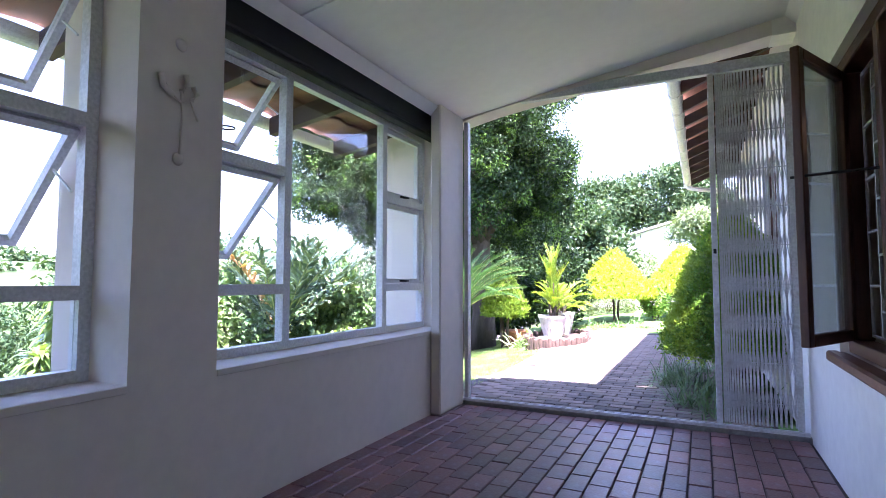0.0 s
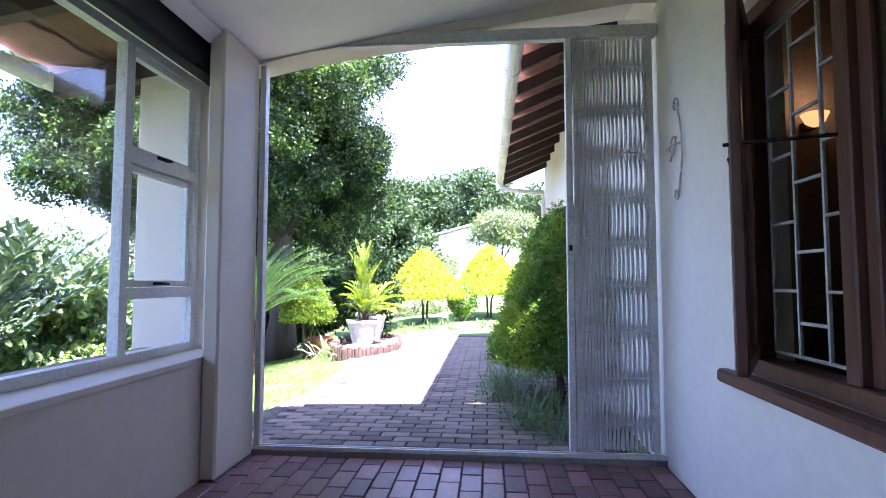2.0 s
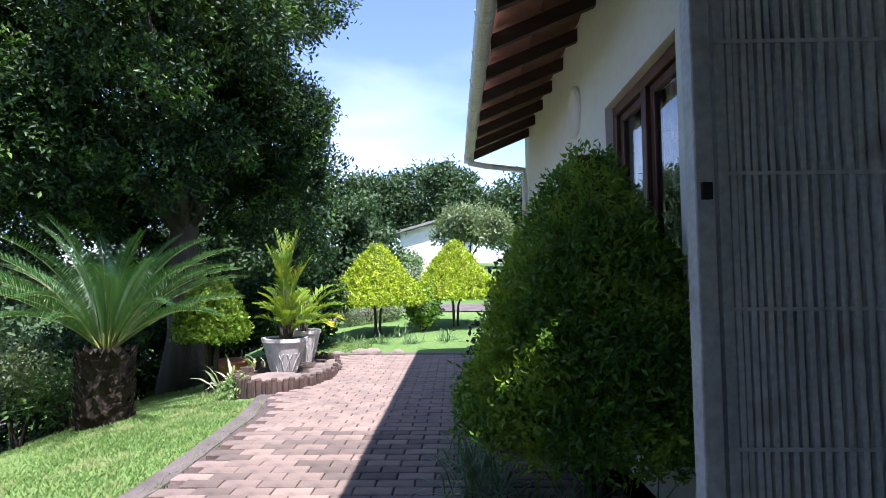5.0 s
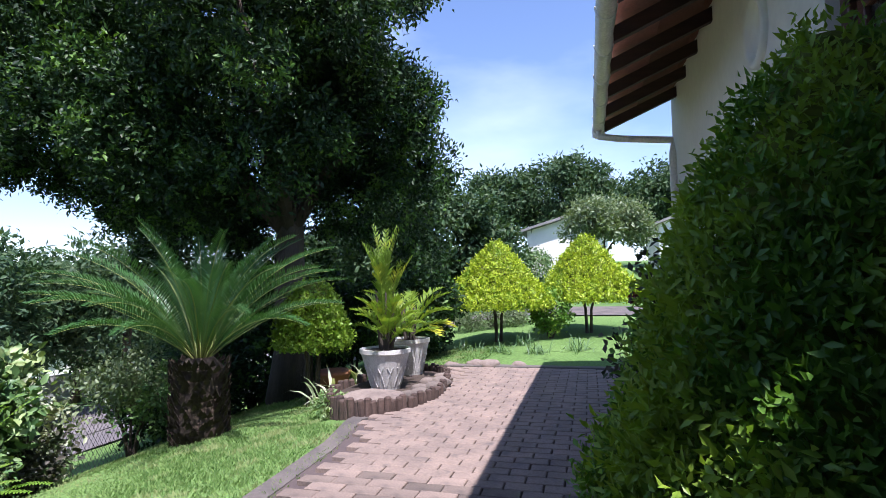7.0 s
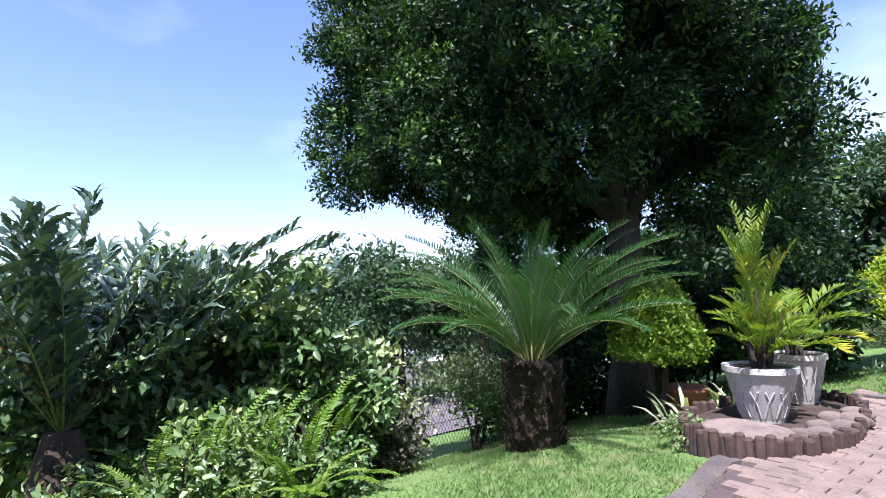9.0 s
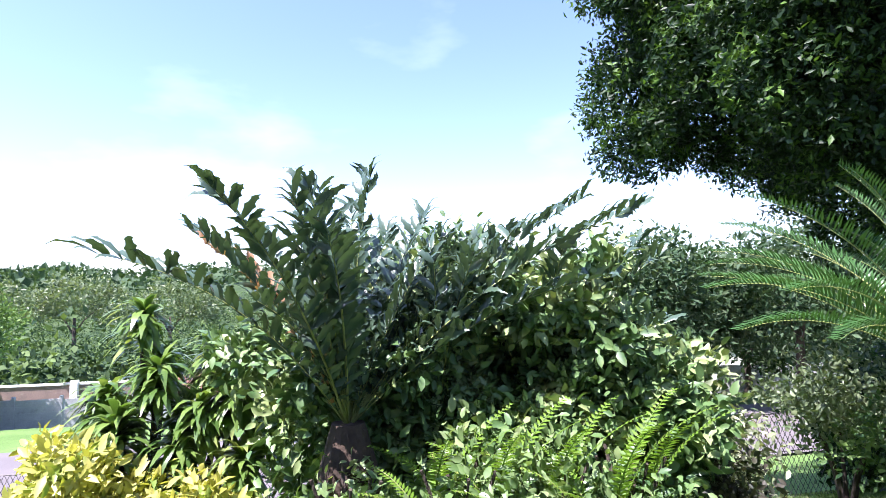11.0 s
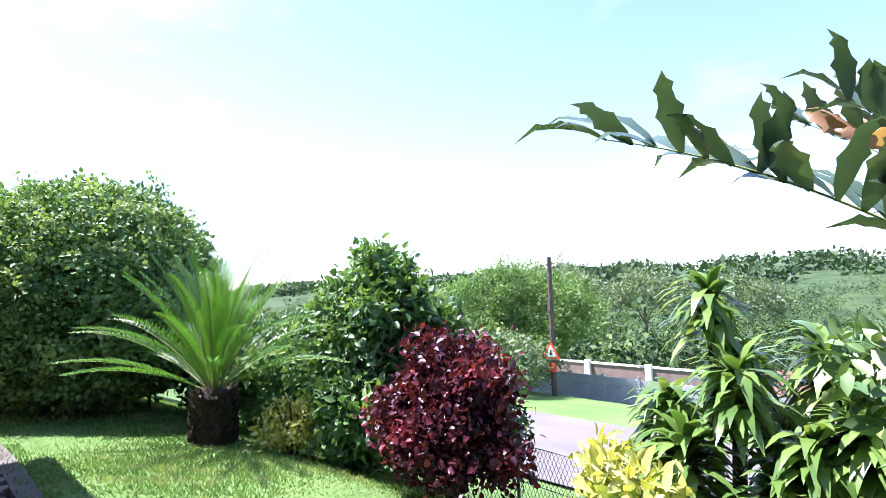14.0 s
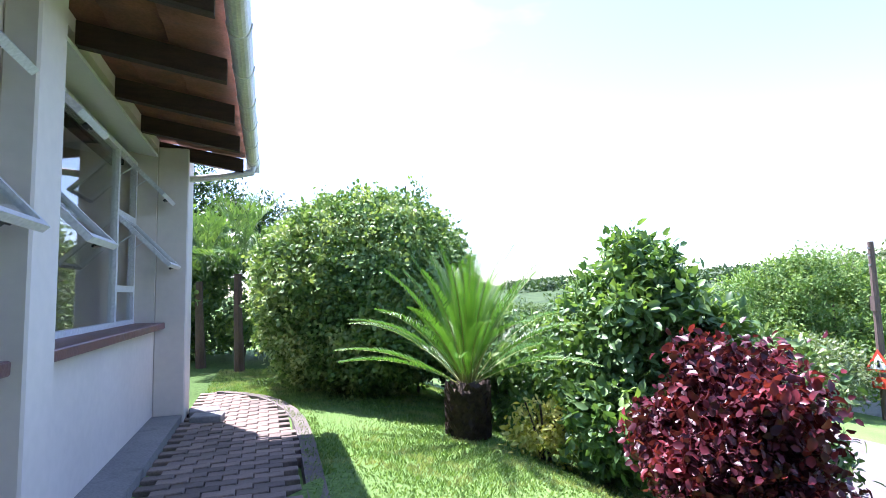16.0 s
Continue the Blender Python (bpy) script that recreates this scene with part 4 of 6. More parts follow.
def topiary(x, y, rad, z0, z1, k, size, material, label, stem_h, power=1.0, aspect=0.6, tufts=0):
    r = root("clipped_shrub", x, y, ground_z(x, y) - 0.02, label, "shrub")
    for i in range(4):
        a = i * 1.9 + 0.4
        part("stem", trunk_mesh([(0.05 * math.cos(a), 0.05 * math.sin(a), 0), (0.07 * math.cos(a), 0.07 * math.sin(a), stem_h * 0.6), (0.25 * rad * math.cos(a), 0.25 * rad * math.sin(a), stem_h + 0.15)], [0.03, 0.025, 0.015], 6), BARK, r)
    P, O = cone_surface(rad, z0, z1, k, power)
    if tufts:
        C, CO = cone_surface(rad * 1.05, z0, z1, tufts, power, 0.0)
        P = np.concatenate([P * [0.95, 0.95, 1.0], np.repeat(C, 9, 0) + rng.normal(size=(tufts * 9, 3)) * 0.022])
        O = np.concatenate([O, np.repeat(CO, 9, 0)])
    n = len(P)
    D = unit(O * 0.55 + rng.normal(size=(n, 3)) * 0.6 + [0, 0, 0.25])
    N = unit(O + rng.normal(size=(n, 3)) * 0.5)
    ln = size * rng.uniform(0.7, 1.3, n)
    link("crown", leaf_mesh("crown", P, D, N, ln, ln * aspect, 0.16), material, r)
    # Solid added core; its dull green stands in for the shaded inside.
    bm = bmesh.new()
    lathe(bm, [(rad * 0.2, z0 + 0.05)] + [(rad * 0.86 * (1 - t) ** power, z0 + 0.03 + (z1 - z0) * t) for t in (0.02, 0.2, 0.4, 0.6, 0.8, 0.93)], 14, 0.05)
    part("core", bm, INNER_SHADE, r)
    return r


def frond_mesh(name, length, elev, droop, pairs, leaf_len, leaf_w, vee, sweep, wide=0.45, base=0.14, jitter=0.05, spiny=False, leaf=None):
    """A feather leaf along +x: a tapering midrib and pairs of leaflets."""
    k = 28
    pts, p, ang = [], np.array([0.0, 0, 0]), radians(elev)
    for i in range(k + 1):
        pts.append(p.copy())
        p = p + np.array([math.cos(ang), 0, math.sin(ang)]) * length / k
        ang -= radians(droop) / k * (0.5 + i / k)
    pts = np.array(pts)
    V, T = [], []
    for i in range(k + 1):   # three-sided midrib
        w = 0.011 * (1 - 0.8 * i / k)
        V += [pts[i] + [0, w, 0], pts[i] + [0, -w, 0], pts[i] + [0, 0, w]]
    for i in range(k):
        a = i * 3
        for u in range(3):
            v = (u + 1) % 3
            T += [[a + u, a + v, a + 3 + v], [a + u, a + 3 + v, a + 3 + u]]
    for j in range(pairs):
        s = base + (1 - base) * j / (pairs - 1)
        f = s * k
        i = min(int(f), k - 1)
        c = pts[i] + (pts[i + 1] - pts[i]) * (f - i)
        d = unit(pts[i + 1] - pts[i])
        up = np.array([-d[2], 0, d[0]])
        prof = min(1.0, 0.35 + 2.2 * (s - base)) * (1.0 if s < 0.6 else max(0.25, 1 - (0.7 if spiny else 1.6) * (s - 0.6)))
        for side in (1, -1):
            sw = radians(sweep + 14 * s) + jitter * rng.normal()
            out = np.array([0, side, 0]) * math.cos(radians(vee)) + up * math.sin(radians(vee) + jitter * rng.normal())
            ld = unit(d * math.sin(sw) + out * math.cos(sw))
            ln = leaf_len * prof * (1 + 0.5 * jitter * rng.normal())
            nn = unit(np.cross(ld, d))
            ww = unit(np.cross(nn, ld)) * leaf_w * 0.5 * (0.6 + 0.4 * prof)
            if spiny:   # each leaflet twists its own way
                roll = 0.55 * rng.normal()
                ww, nn = ww * math.cos(roll) + nn * (leaf_w * 0.5 * math.sin(roll)), unit(nn * math.cos(roll) - unit(ww) * math.sin(roll))
            m0 = len(V)
            T.append([min(int(round(f)), k) * 3 + 2, m0, m0 + 1])
            lift = nn * (0.03 * ln) * (1 if nn[2] > 0 else -1)
            if spiny:
                out_ = ((0, 0.2), (0.18, 0.75), (0.38, 0.98), (0.47, 1.3), (0.55, 0.8), (0.68, 0.66), (0.75, 0.9), (0.81, 0.42))
                for u_, w_ in out_:
                    bend = lift * (3.0 * u_ * (1 - u_)) * 4
                    cup = nn * leaf_w * 0.14 * w_
                    V += [c + ld * ln * u_ + ww * w_ + bend + cup, c + ld * ln * u_ + bend, c + ld * ln * u_ - ww * w_ + bend + cup]
                V += [c + ld * ln - lift * 4]
                for q in range(len(out_) - 1):
                    p_ = m0 + q * 3
                    T += [[p_, p_ + 1, p_ + 4], [p_, p_ + 4, p_ + 3], [p_ + 1, p_ + 2, p_ + 5], [p_ + 1, p_ + 5, p_ + 4]]
                p_ = m0 + (len(out_) - 1) * 3
                T += [[p_, p_ + 1, p_ + 3], [p_ + 1, p_ + 2, p_ + 3]]
                continue
            V += [c - ww * 0.4, c + ww * 0.4, c + ld * ln * wide + ww + lift, c + ld * ln * wide - ww + lift, c + ld * ln - lift * 2]
            T += [[m0, m0 + 1, m0 + 2], [m0, m0 + 2, m0 + 3], [m0 + 3, m0 + 2, m0 + 4]]
    mesh = quick_mesh(name, np.array(V), np.array(T))
    if leaf:
        mesh.materials.append(leaf), mesh.materials.append(L_RIB)
        mesh.polygons.foreach_set("material_index", [1] * (k * 6) + [0] * (len(T) - k * 6))
    return mesh


def cycad(x, y, trunk_h, trunk_r, rings, leaf_len, leaf_w, pairs, vee, sweep, material, label, wide=0.45, name="cycad", z_off=0.0, scale_bark=True):
    """rings: (count, length, elevation, droop) from the inside out."""
    r = root(name, x, y, ground_z(x, y) - 0.03 + z_off, label, "cycad")
    bm = bmesh.new()
    lathe(bm, [(trunk_r * 0.9, 0), (trunk_r * 1.08, trunk_h * 0.2), (trunk_r, trunk_h * 0.6), (trunk_r * 0.95, trunk_h * 0.92), (trunk_r * 0.5, trunk_h + 0.05)], 18, 0.06)
    part("trunk", bm, CYCAD_BARK, r)
    if scale_bark:   # old leaf bases
        k = 420
        a, h = rng.random(k) * 2 * np.pi, rng.random(k) * trunk_h
        O = np.stack([np.cos(a), np.sin(a), np.zeros(k)], 1)
        P = O * trunk_r * 0.97 + np.stack([np.zeros(k), np.zeros(k), h], 1)
        tagged(link("leaf_base", leaf_mesh("leaf_base", P, O * 0.9 + [0, 0, 1.0], O, 0.1, 0.07, 0.3), CYCAD_BARK, r), kind="stuff")
    turn = 0.0
    for count, length, elev, droop in rings:
        kinds = [frond_mesh("frond", length * random.uniform(0.93, 1.05), elev + random.uniform(-5, 5), droop + random.uniform(-8, 8), pairs, leaf_len, leaf_w, vee, sweep, wide, leaf=material) for _ in range(4)]
        for i in range(count):
            ob = link("frond", kinds[i % 4], material, r)
            turn += 137.5
            ob.matrix_local = pose(0.05 * math.cos(radians(turn)), 0.05 * math.sin(radians(turn)), trunk_h, random.uniform(-6, 6), random.uniform(-5, 5), turn)
    return r


def strap_leaves(name, P, D, length, width, droop, material, parent, label="", segs=4):
    """Arching strap leaves of several joints."""
    k = len(P)
    D = unit(D)
    side = unit(np.cross(D, [0, 0, 1.0]) + 1e-6)
    length = np.broadcast_to(length, (k,))[:, None]
    rows, p, d = [], P.copy(), D.copy()
    for i in range(segs + 1):
        w = width * (0.35 + 1.3 * i / segs if i < segs * 0.45 else 1.05 * (1 - (i / segs)) * 1.6 + 0.02)
        rows.append((p - side * w / 2, p + side * w / 2))
        p = p + d * length / segs
        d = unit(d + np.array([0, 0, -droop / segs]))
    V = np.stack([v for pair in rows for v in pair], 1).reshape(-1, 3)
    m = 2 * (segs + 1)
    base = np.arange(k)[:, None] * m
    T = np.concatenate([np.concatenate([base + [2 * i, 2 * i + 1, 2 * i + 3], base + [2 * i, 2 * i + 3, 2 * i + 2]], 1) for i in range(segs)], 1).reshape(-1, 3)
    return link(name, quick_mesh(name, V, T), material, parent, label)


# big dark shade tree behind the cycad
tree("shade_tree", -4.5, 11.2, 3.4,
     [(-0.3, -0.2, 5.4, 2.3, 2.4, 2.3), (-1.95, -1.1, 4.5, 1.6, 1.55, 1.45), (1.15, 0.5, 4.2, 1.2, 1.3, 1.4), (0.3, -1.7, 5.0, 1.6, 1.4, 1.5), (-1.2, 1.8, 4.6, 2.2, 2.0, 2.0),
      (0.8, 1.4, 3.0, 1.5, 1.4, 1.3), (-1.6, -0.4, 3.3, 1.4, 1.3, 0.9), (-0.2, 0.4, 7.4, 2.0, 2.0, 1.7), (-1.9, 0.4, 6.4, 1.8, 1.8, 1.6), (0.85, -0.6, 5.6, 0.9, 0.9, 0.9), (1.45, 0.2, 3.9, 0.8, 0.8, 0.65), (-2.5, -1.2, 5.2, 1.25, 1.25, 1.15), (0.3, -1.3, 3.1, 1.0, 0.9, 0.75), (-3.15, -1.6, 5.1, 1.0, 1.0, 1.6), (-2.95, -1.5, 3.6, 0.95, 0.95, 0.85), (-0.6, -1.5, 3.5, 1.1, 0.8, 0.8), (-2.9, 0.6, 3.6, 1.3, 1.3, 0.9), (-3.7, 1.6, 3.3, 1.5, 1.4, 1.0), (-1.7, 0.7, 2.3, 1.7, 1.2, 0.9)],
     [(-2.0, -1.1, 4.5), (-3.0, -1.5, 4.9), (1.5, 0.5, 4.2), (0.3, -1.6, 5.0), (-1.2, 1.7, 4.8), (0.0, 0.4, 7.0), (-1.8, 0.4, 6.0), (1.2, -0.6, 5.4)],
     17000, 26, 0.075, 0.08, L_TREE, "broad dense dark green shade tree on the lawn", 0.25, lobes=(300, 0.22, 0.62))
# trees further back
tree("mango_tree", -5.6, 22.0, 1.8, [(0, 0, 3.0, 2.6, 2.4, 1.9), (1.9, 0.4, 2.6, 1.5, 1.6, 1.7), (-2.8, 0.3, 2.8, 2.4, 2.2, 1.9), (0.8, 0, 1.4, 2.2, 1.9, 1.1)],
     [(1.5, 0, 3.0), (-1.5, 0.3, 3.0)], 2400, 20, 0.17, 0.2, L_MANGO, "rounded green tree behind the garden", 0.25, lobes=(70, 0.4, 0.8))
tree("back_tree", -2.2, 39.0, 3.0, [(0, 0, 5.2, 3.4, 2.4, 2.0), (2.6, 0, 4.6, 2.2, 2.0, 1.8), (-3.0, 0.3, 4.6, 2.8, 2.0, 1.9)], [(1.5, 0, 4.4), (-1.5, 0, 4.4)], 1500, 16, 0.25, 0.3, L_MANGO, "tall dark green tree in the distance", 0.25)
tree("back_tree", 7.0, 41.0, 3.0, [(0, 0, 4.8, 4.0, 3.0, 2.4), (3.6, 0, 5.0, 3.4, 2.4, 2.4), (-3.4, 0, 3.6, 2.0, 2, 1.8)], [(1.5, 0, 4.4), (-1.5, 0, 4.4)], 1500, 16, 0.3, 0.32, L_MANGO, "tall dark green tree in the distance", 0.25)
tree("back_tree", -11.5, 30.0, 2.0, [(0, 0, 3.6, 4.4, 3.0, 2.6), (4.0, 1, 3.4, 3.4, 3.0, 2.4), (-4, 0, 3, 3.4, 3, 2.2)], [(1.5, 0, 3.4), (-1.5, 0, 3.4)], 1600, 16, 0.3, 0.3, L_TREE, "tall dark green tree in the distance", 0.25)
tree("frangipani_tree", 0.15, 24.5, 1.6, [(0.1, 0, 2.6, 1.25, 1.1, 0.68), (0.9, 0.3, 2.4, 0.85, 0.85, 0.55), (-0.6, 0, 2.4, 0.75, 0.75, 0.5)], [(0.9, 0, 2.2), (-0.9, 0.2, 2.2), (0.2, 0.5, 2.4)], 1100, 11, 0.11, 0.15, L_GREY, "pale grey-green rounded small tree", 0.1, lobes=(40, 0.25, 0.5))
# dark undergrowth below the shade tree
for ux, uy, uh in ((-5.7, 12.3, 1.0), (-4.3, 12.9, 1.1), (-3.2, 12.9, 0.9), (-6.6, 11.2, 0.8), (-7.2, 13.0, 1.3), (-8.6, 14.2, 1.5), (-5.4, 13.2, 1.5)):
    shrub("undergrowth", ux, uy, [(0, 0, uh * 0.75, 0.85, 0.7, uh * 0.7)], 700, 11, 0.07, 0.1, L_TREE, "dark green undergrowth below the shade tree", 4, 0.6, lobes=(16, 0.2, 0.35))
shrub("grey_mound", -2.55, 16.4, [(0, 0, 0.3, 0.9, 0.6, 0.42)], 500, 12, 0.06, 0.09, L_GREY, "low grey-green mounded shrub behind the golden cone", 3, 0.3, aspect=0.2)
shrub("round_shrub", -2.5, 27.0, [(0, 0, 0.75, 0.7, 0.7, 0.75)], 400, 10, 0.07, 0.1, L_BUSH, "clipped round green shrub by the white house", 3, 0.5)
rose = shrub("rose_bush", 0.28, 8.8, [(0, 0, 0.6, 0.36, 0.4, 0.5), (-0.05, 0.1, 1.15, 0.24, 0.26, 0.32), (-0.3, 0.2, 0.5, 0.25, 0.25, 0.3)], 190, 6, 0.06, 0.07, L_PURPLE, "thin dark-leaved rose bush with red blooms", 6, 1.1, aspect=0.6)
for fx, fy, fz in ((0.1, 0.0, 1.45), (-0.3, 0.1, 1.05), (-0.1, 0.3, 1.25)):
    leaf_cloud("bloom", [(fx, fy, fz, 0.04, 0.04, 0.035)], 16, 3, 0.008, 0.04, L_RED, rose, "dark red rose bloom", 0.9)

# clipped golden shrubs at the path's end
topiary(-2.0, 14.1, 0.94, 0.62, 1.86, 9000, 0.05, L_YELLOW, "golden yellow clipped conical shrub on bare stems", 0.8, 0.85, 0.55, 1100)
topiary(-0.42, 15.2, 0.95, 0.64, 1.95, 9000, 0.05, L_YELLOW, "golden yellow clipped conical shrub on bare stems", 0.8, 0.85, 0.55, 1100)
topiary(-3.66, 10.35, 0.43, 0.7, 1.52, 5000, 0.045, L_LIME, "lime green rounded clipped shrub", 0.7, 0.45, 0.6, 500)
# dark green clipped cone by the gate
topiary(0.28, 6.15, 0.66, 0.42, 1.92, 15000, 0.036, L_CONE, "tall green clipped conical shrub beside the path", 0.4, 0.72, 0.42, 3600)

# cycads
cycad(-4.26, 9.13, 0.80, 0.25, [(7, 1.55, 78, 42), (12, 1.75, 66, 56), (15, 1.74, 54, 62), (13, 1.56, 42, 54)], 0.18, 0.0145, 62, 34, 26, L_CYCAD, "large cycad with arching blue-green fronds on the lawn")
cycad(-5.75, -0.85, 0.55, 0.2, [(13, 1.5, 86, 22), (15, 1.55, 72, 36), (12, 1.5, 52, 50), (8, 1.5, 28, 38)], 0.14, 0.0125, 66, 28, 28, L_CYCAD2, "cycad with bright green upright fronds on the lawn")


def spiny_cycad(x, y, crown_z, tips, label):
    """tips: where each frond ends (x, y, z) and its droop in degrees."""
    z = ground_z(x, y) - 0.03
    trunk_h = crown_z - z
    r = root("spiny_cycad", x, y, z, label, "cycad")
    bm = bmesh.new()
    lathe(bm, [(0.17, 0), (0.2, 0.1), (0.19, trunk_h * 0.7), (0.1, trunk_h + 0.04)], 16, 0.07)
    part("trunk", bm, CYCAD_BARK, r)
    for tx, ty, tz, droop, dry in tips:
        away, rise = math.hypot(tx - x, ty - y), tz - crown_z
        span = math.hypot(away, rise)
        length = span * (1 + radians(droop) ** 2 / 24)
        elev = math.degrees(math.atan2(rise, away)) + 0.43 * droop
        mesh = frond_mesh("frond", length, elev, droop, max(18, int(length * 18)), 0.225, 0.047, 26, 32, 0.42, 0.14, 0.3, True, L_DRY if dry else L_SPINY)
        ob = link("frond", mesh, L_DRY if dry else L_SPINY, r, "dried pinkish-brown frond" if dry else "")
        ob.matrix_local = pose(0, 0, trunk_h, random.uniform(-8, 8), 0, math.degrees(math.atan2(ty - y, tx - x)))
    return r


spiny_cycad(-5.15, 5.5, 0.22,
            [(-4.36, 4.36, 1.2, 46, 0), (-4.06, 4.88, 1.46, 30, 0), (-5.22, 5.66, 1.8, 12, 0), (-4.94, 7.04, 1.62, 26, 0), (-5.1, 4.55, 1.42, 36, 0), (-5.6, 6.02, 1.6, 18, 0),
             (-5.5, 6.29, 1.45, 22, 0), (-5.6, 6.6, 1.45, 24, 0), (-5.6, 5.45, 1.66, 16, 0), (-5.75, 5.8, 1.5, 20, 0), (-5.7, 4.96, 1.42, 34, 0), (-5.3, 4.75, 1.32, 30, 1), (-4.75, 7.3, 1.5, 34, 0),
             (-4.75, 7.1, 1.08, 40, 0), (-4.35, 5.25, 1.3, 30, 0), (-4.7, 5.3, 1.6, 20, 0), (-5.1, 6.1, 1.4, 16, 0), (-5.3, 5.2, 1.58, 16, 0), (-5.9, 5.35, 1.62, 24, 0), (-5.2, 6.75, 1.45, 26, 0), (-5.6, 6.9, 1.5, 30, 0), (-6.2, 5.2, 1.4, 40, 0), (-6.3, 6.1, 1.45, 40, 0),
             (-4.3, 5.12, 1.48, 30, 0), (-4.24, 5.3, 1.3, 36, 0), (-4.5, 5.2, 1.58, 22, 0), (-4.75, 4.75, 1.32, 30, 0), (-4.6, 5.0, 1.0, 44, 0)],
            "large cycad with broad spiny dark leaflets")
spiny_cycad(-5.5, 6.85, 0.1, [(-5.0, 7.6, 1.25, 34, 0), (-4.9, 6.9, 1.3, 30, 0), (-5.5, 7.8, 1.4, 30, 0), (-6.1, 7.5, 1.3, 36, 0), (-6.3, 6.7, 1.4, 30, 0), (-5.9, 6.1, 1.4, 30, 0), (-5.2, 6.2, 1.35, 24, 0), (-4.7, 7.4, 0.8, 50, 0), (-5.4, 7.0, 1.45, 12, 0)],
            "cycad with broad spiny dark leaflets by the hedge")

spiny_cycad(-5.35, 6.1, 0.1, [(-4.9, 5.98, 1.22, 26, 0), (-4.9, 6.34, 1.25, 26, 0), (-5.2, 6.5, 1.4, 20, 0), (-5.6, 6.3, 1.4, 24, 0), (-5.8, 6.6, 1.35, 30, 0)],
            "cycad with broad spiny leaflets and upright fronds")

# potted garden bed
bed_z = ground_z(-2.5, 10.0)
bed = root("log_bed", -2.47, 9.8, bed_z - 0.05, "raised garden bed edged with upright logs", "garden bed")
outline = [(0.54 * math.cos(t), (0.78 if math.sin(t) < 0 else 1.4) * math.sin(t)) for t in [2 * math.pi * i / 64 for i in range(64)]]
bm = bmesh.new()
vs = [bm.verts.new((0.94 * x, 0.94 * y, 0.15)) for x, y in outline]
bm.faces.new(vs)
bot = [bm.verts.new((0.94 * x, 0.94 * y, 0.0)) for x, y in outline]
for i in range(64):
    bm.faces.new([vs[i], vs[(i + 1) % 64], bot[(i + 1) % 64], bot[i]])
part("soil", bm, SOIL, bed)
logs = []
for v in range(3):
    bm = bmesh.new()
    lathe(bm, [(0.030, 0), (0.034, 0.02), (0.034, 0.20 + 0.014 * v), (0.026, 0.213 + 0.014 * v)], 9, 0.06)
    m = bpy.data.meshes.new("log")
    bm.to_mesh(m), bm.free()
    logs.append(m)
for i, (x, y) in enumerate(outline):
    ob = link("log", logs[i % 3], LOG, bed)
    ob.location, ob.rotation_euler = (x, y, 0), (0.06 * math.sin(i * 1.7), 0.06 * math.cos(i * 2.3), i)


def stone(x, y, z, sx, sy, sz, label, material=STONE):
    bm = bmesh.new()
    bmesh.ops.create_icosphere(bm, subdivisions=3, radius=1.0)
    off = Vector((x * 3.1, y * 2.7, 0))
    for v in bm.verts:
        k = 1 + 0.22 * noise.noise(v.co * 1.3 + off) + 0.06 * noise.noise(v.co * 4 + off)
        v.co = Vector((v.co.x * sx * k, v.co.y * sy * k, max(v.co.z * sz * k, -0.5 * sz)))
    ob = part("garden_stone", bm, material, None, "", True)
    ob.location = (x, y, z + sz * 0.45)
    return tagged(ob, label, "stone", "stones in the garden bed")


bz = bed_z + 0.08
stone(-2.45, 9.38, bz + 0.03, 0.32, 0.22, 0.055, "flat pale sandstone slab on the garden bed")
for i, (x, y, s) in enumerate(((-2.08, 9.7, 0.11), (-2.02, 10.0, 0.12), (-2.16, 9.95, 0.1), (-2.03, 10.3, 0.12), (-2.17, 10.3, 0.1), (-2.08, 10.6, 0.11), (-2.2, 9.66, 0.08))):
    stone(x, y, bz, s * 1.05, s * 0.85, s * 0.55, "rounded brown garden stone on the bed")
for x, y, s in ((-2.3, 11.85, 0.1), (-1.95, 11.9, 0.11), (-1.75, 11.85, 0.12), (-1.35, 11.9, 0.09)):
    stone(x, y, ground_z(x, y) - 0.02, s * 1.3, s, s * 0.7, "rounded brown stone at the paving's edge")


def pot(x, y, z, r_top, r_base, h, material, label):
    r = root("plant_pot", x, y, z, label, "pot", "white pots")
    bm = bmesh.new()
    lathe(bm, [(r_base, 0), (r_base * 1.02, 0.02), (r_top * 0.94, h * 0.88), (r_top, h * 0.9), (r_top, h), (r_top * 0.9, h), (r_top * 0.86, h * 0.9), (0.02, h * 0.88)], 26)
    part("body", bm, material, r)
    for i in range(13):
        a = 2 * math.pi * i / 13
        bm = bmesh.new()
        for s in (-1, 1):
            def on(t, off):
                rr = r_base + (r_top * 0.94 - r_base) * t + 0.002
                return (rr * math.cos(a + off), rr * math.sin(a + off), 0.02 + h * 0.85 * t)
            tube(bm, [on(0.05, s * 0.16), on(0.4, s * 0.02), on(0.62, -s * 0.13)], 0.008, 5)
        part("relief_rib", bm, material, r)
    bm = bmesh.new()
    lathe(bm, [(0.01, h * 0.885), (r_top * 0.87, h * 0.89), (r_top * 0.86, h * 0.95), (0.01, h * 0.96)], 20, 0.03)
    part("soil", bm, SOIL, r)
    return r


pot(-2.55, 9.95, bz + 0.02, 0.28, 0.155, 0.43, POT, "white cement pot with criss-cross relief")
pot(-2.6, 10.9, bz + 0.02, 0.26, 0.16, 0.44, POT, "white cement pot with criss-cross relief")


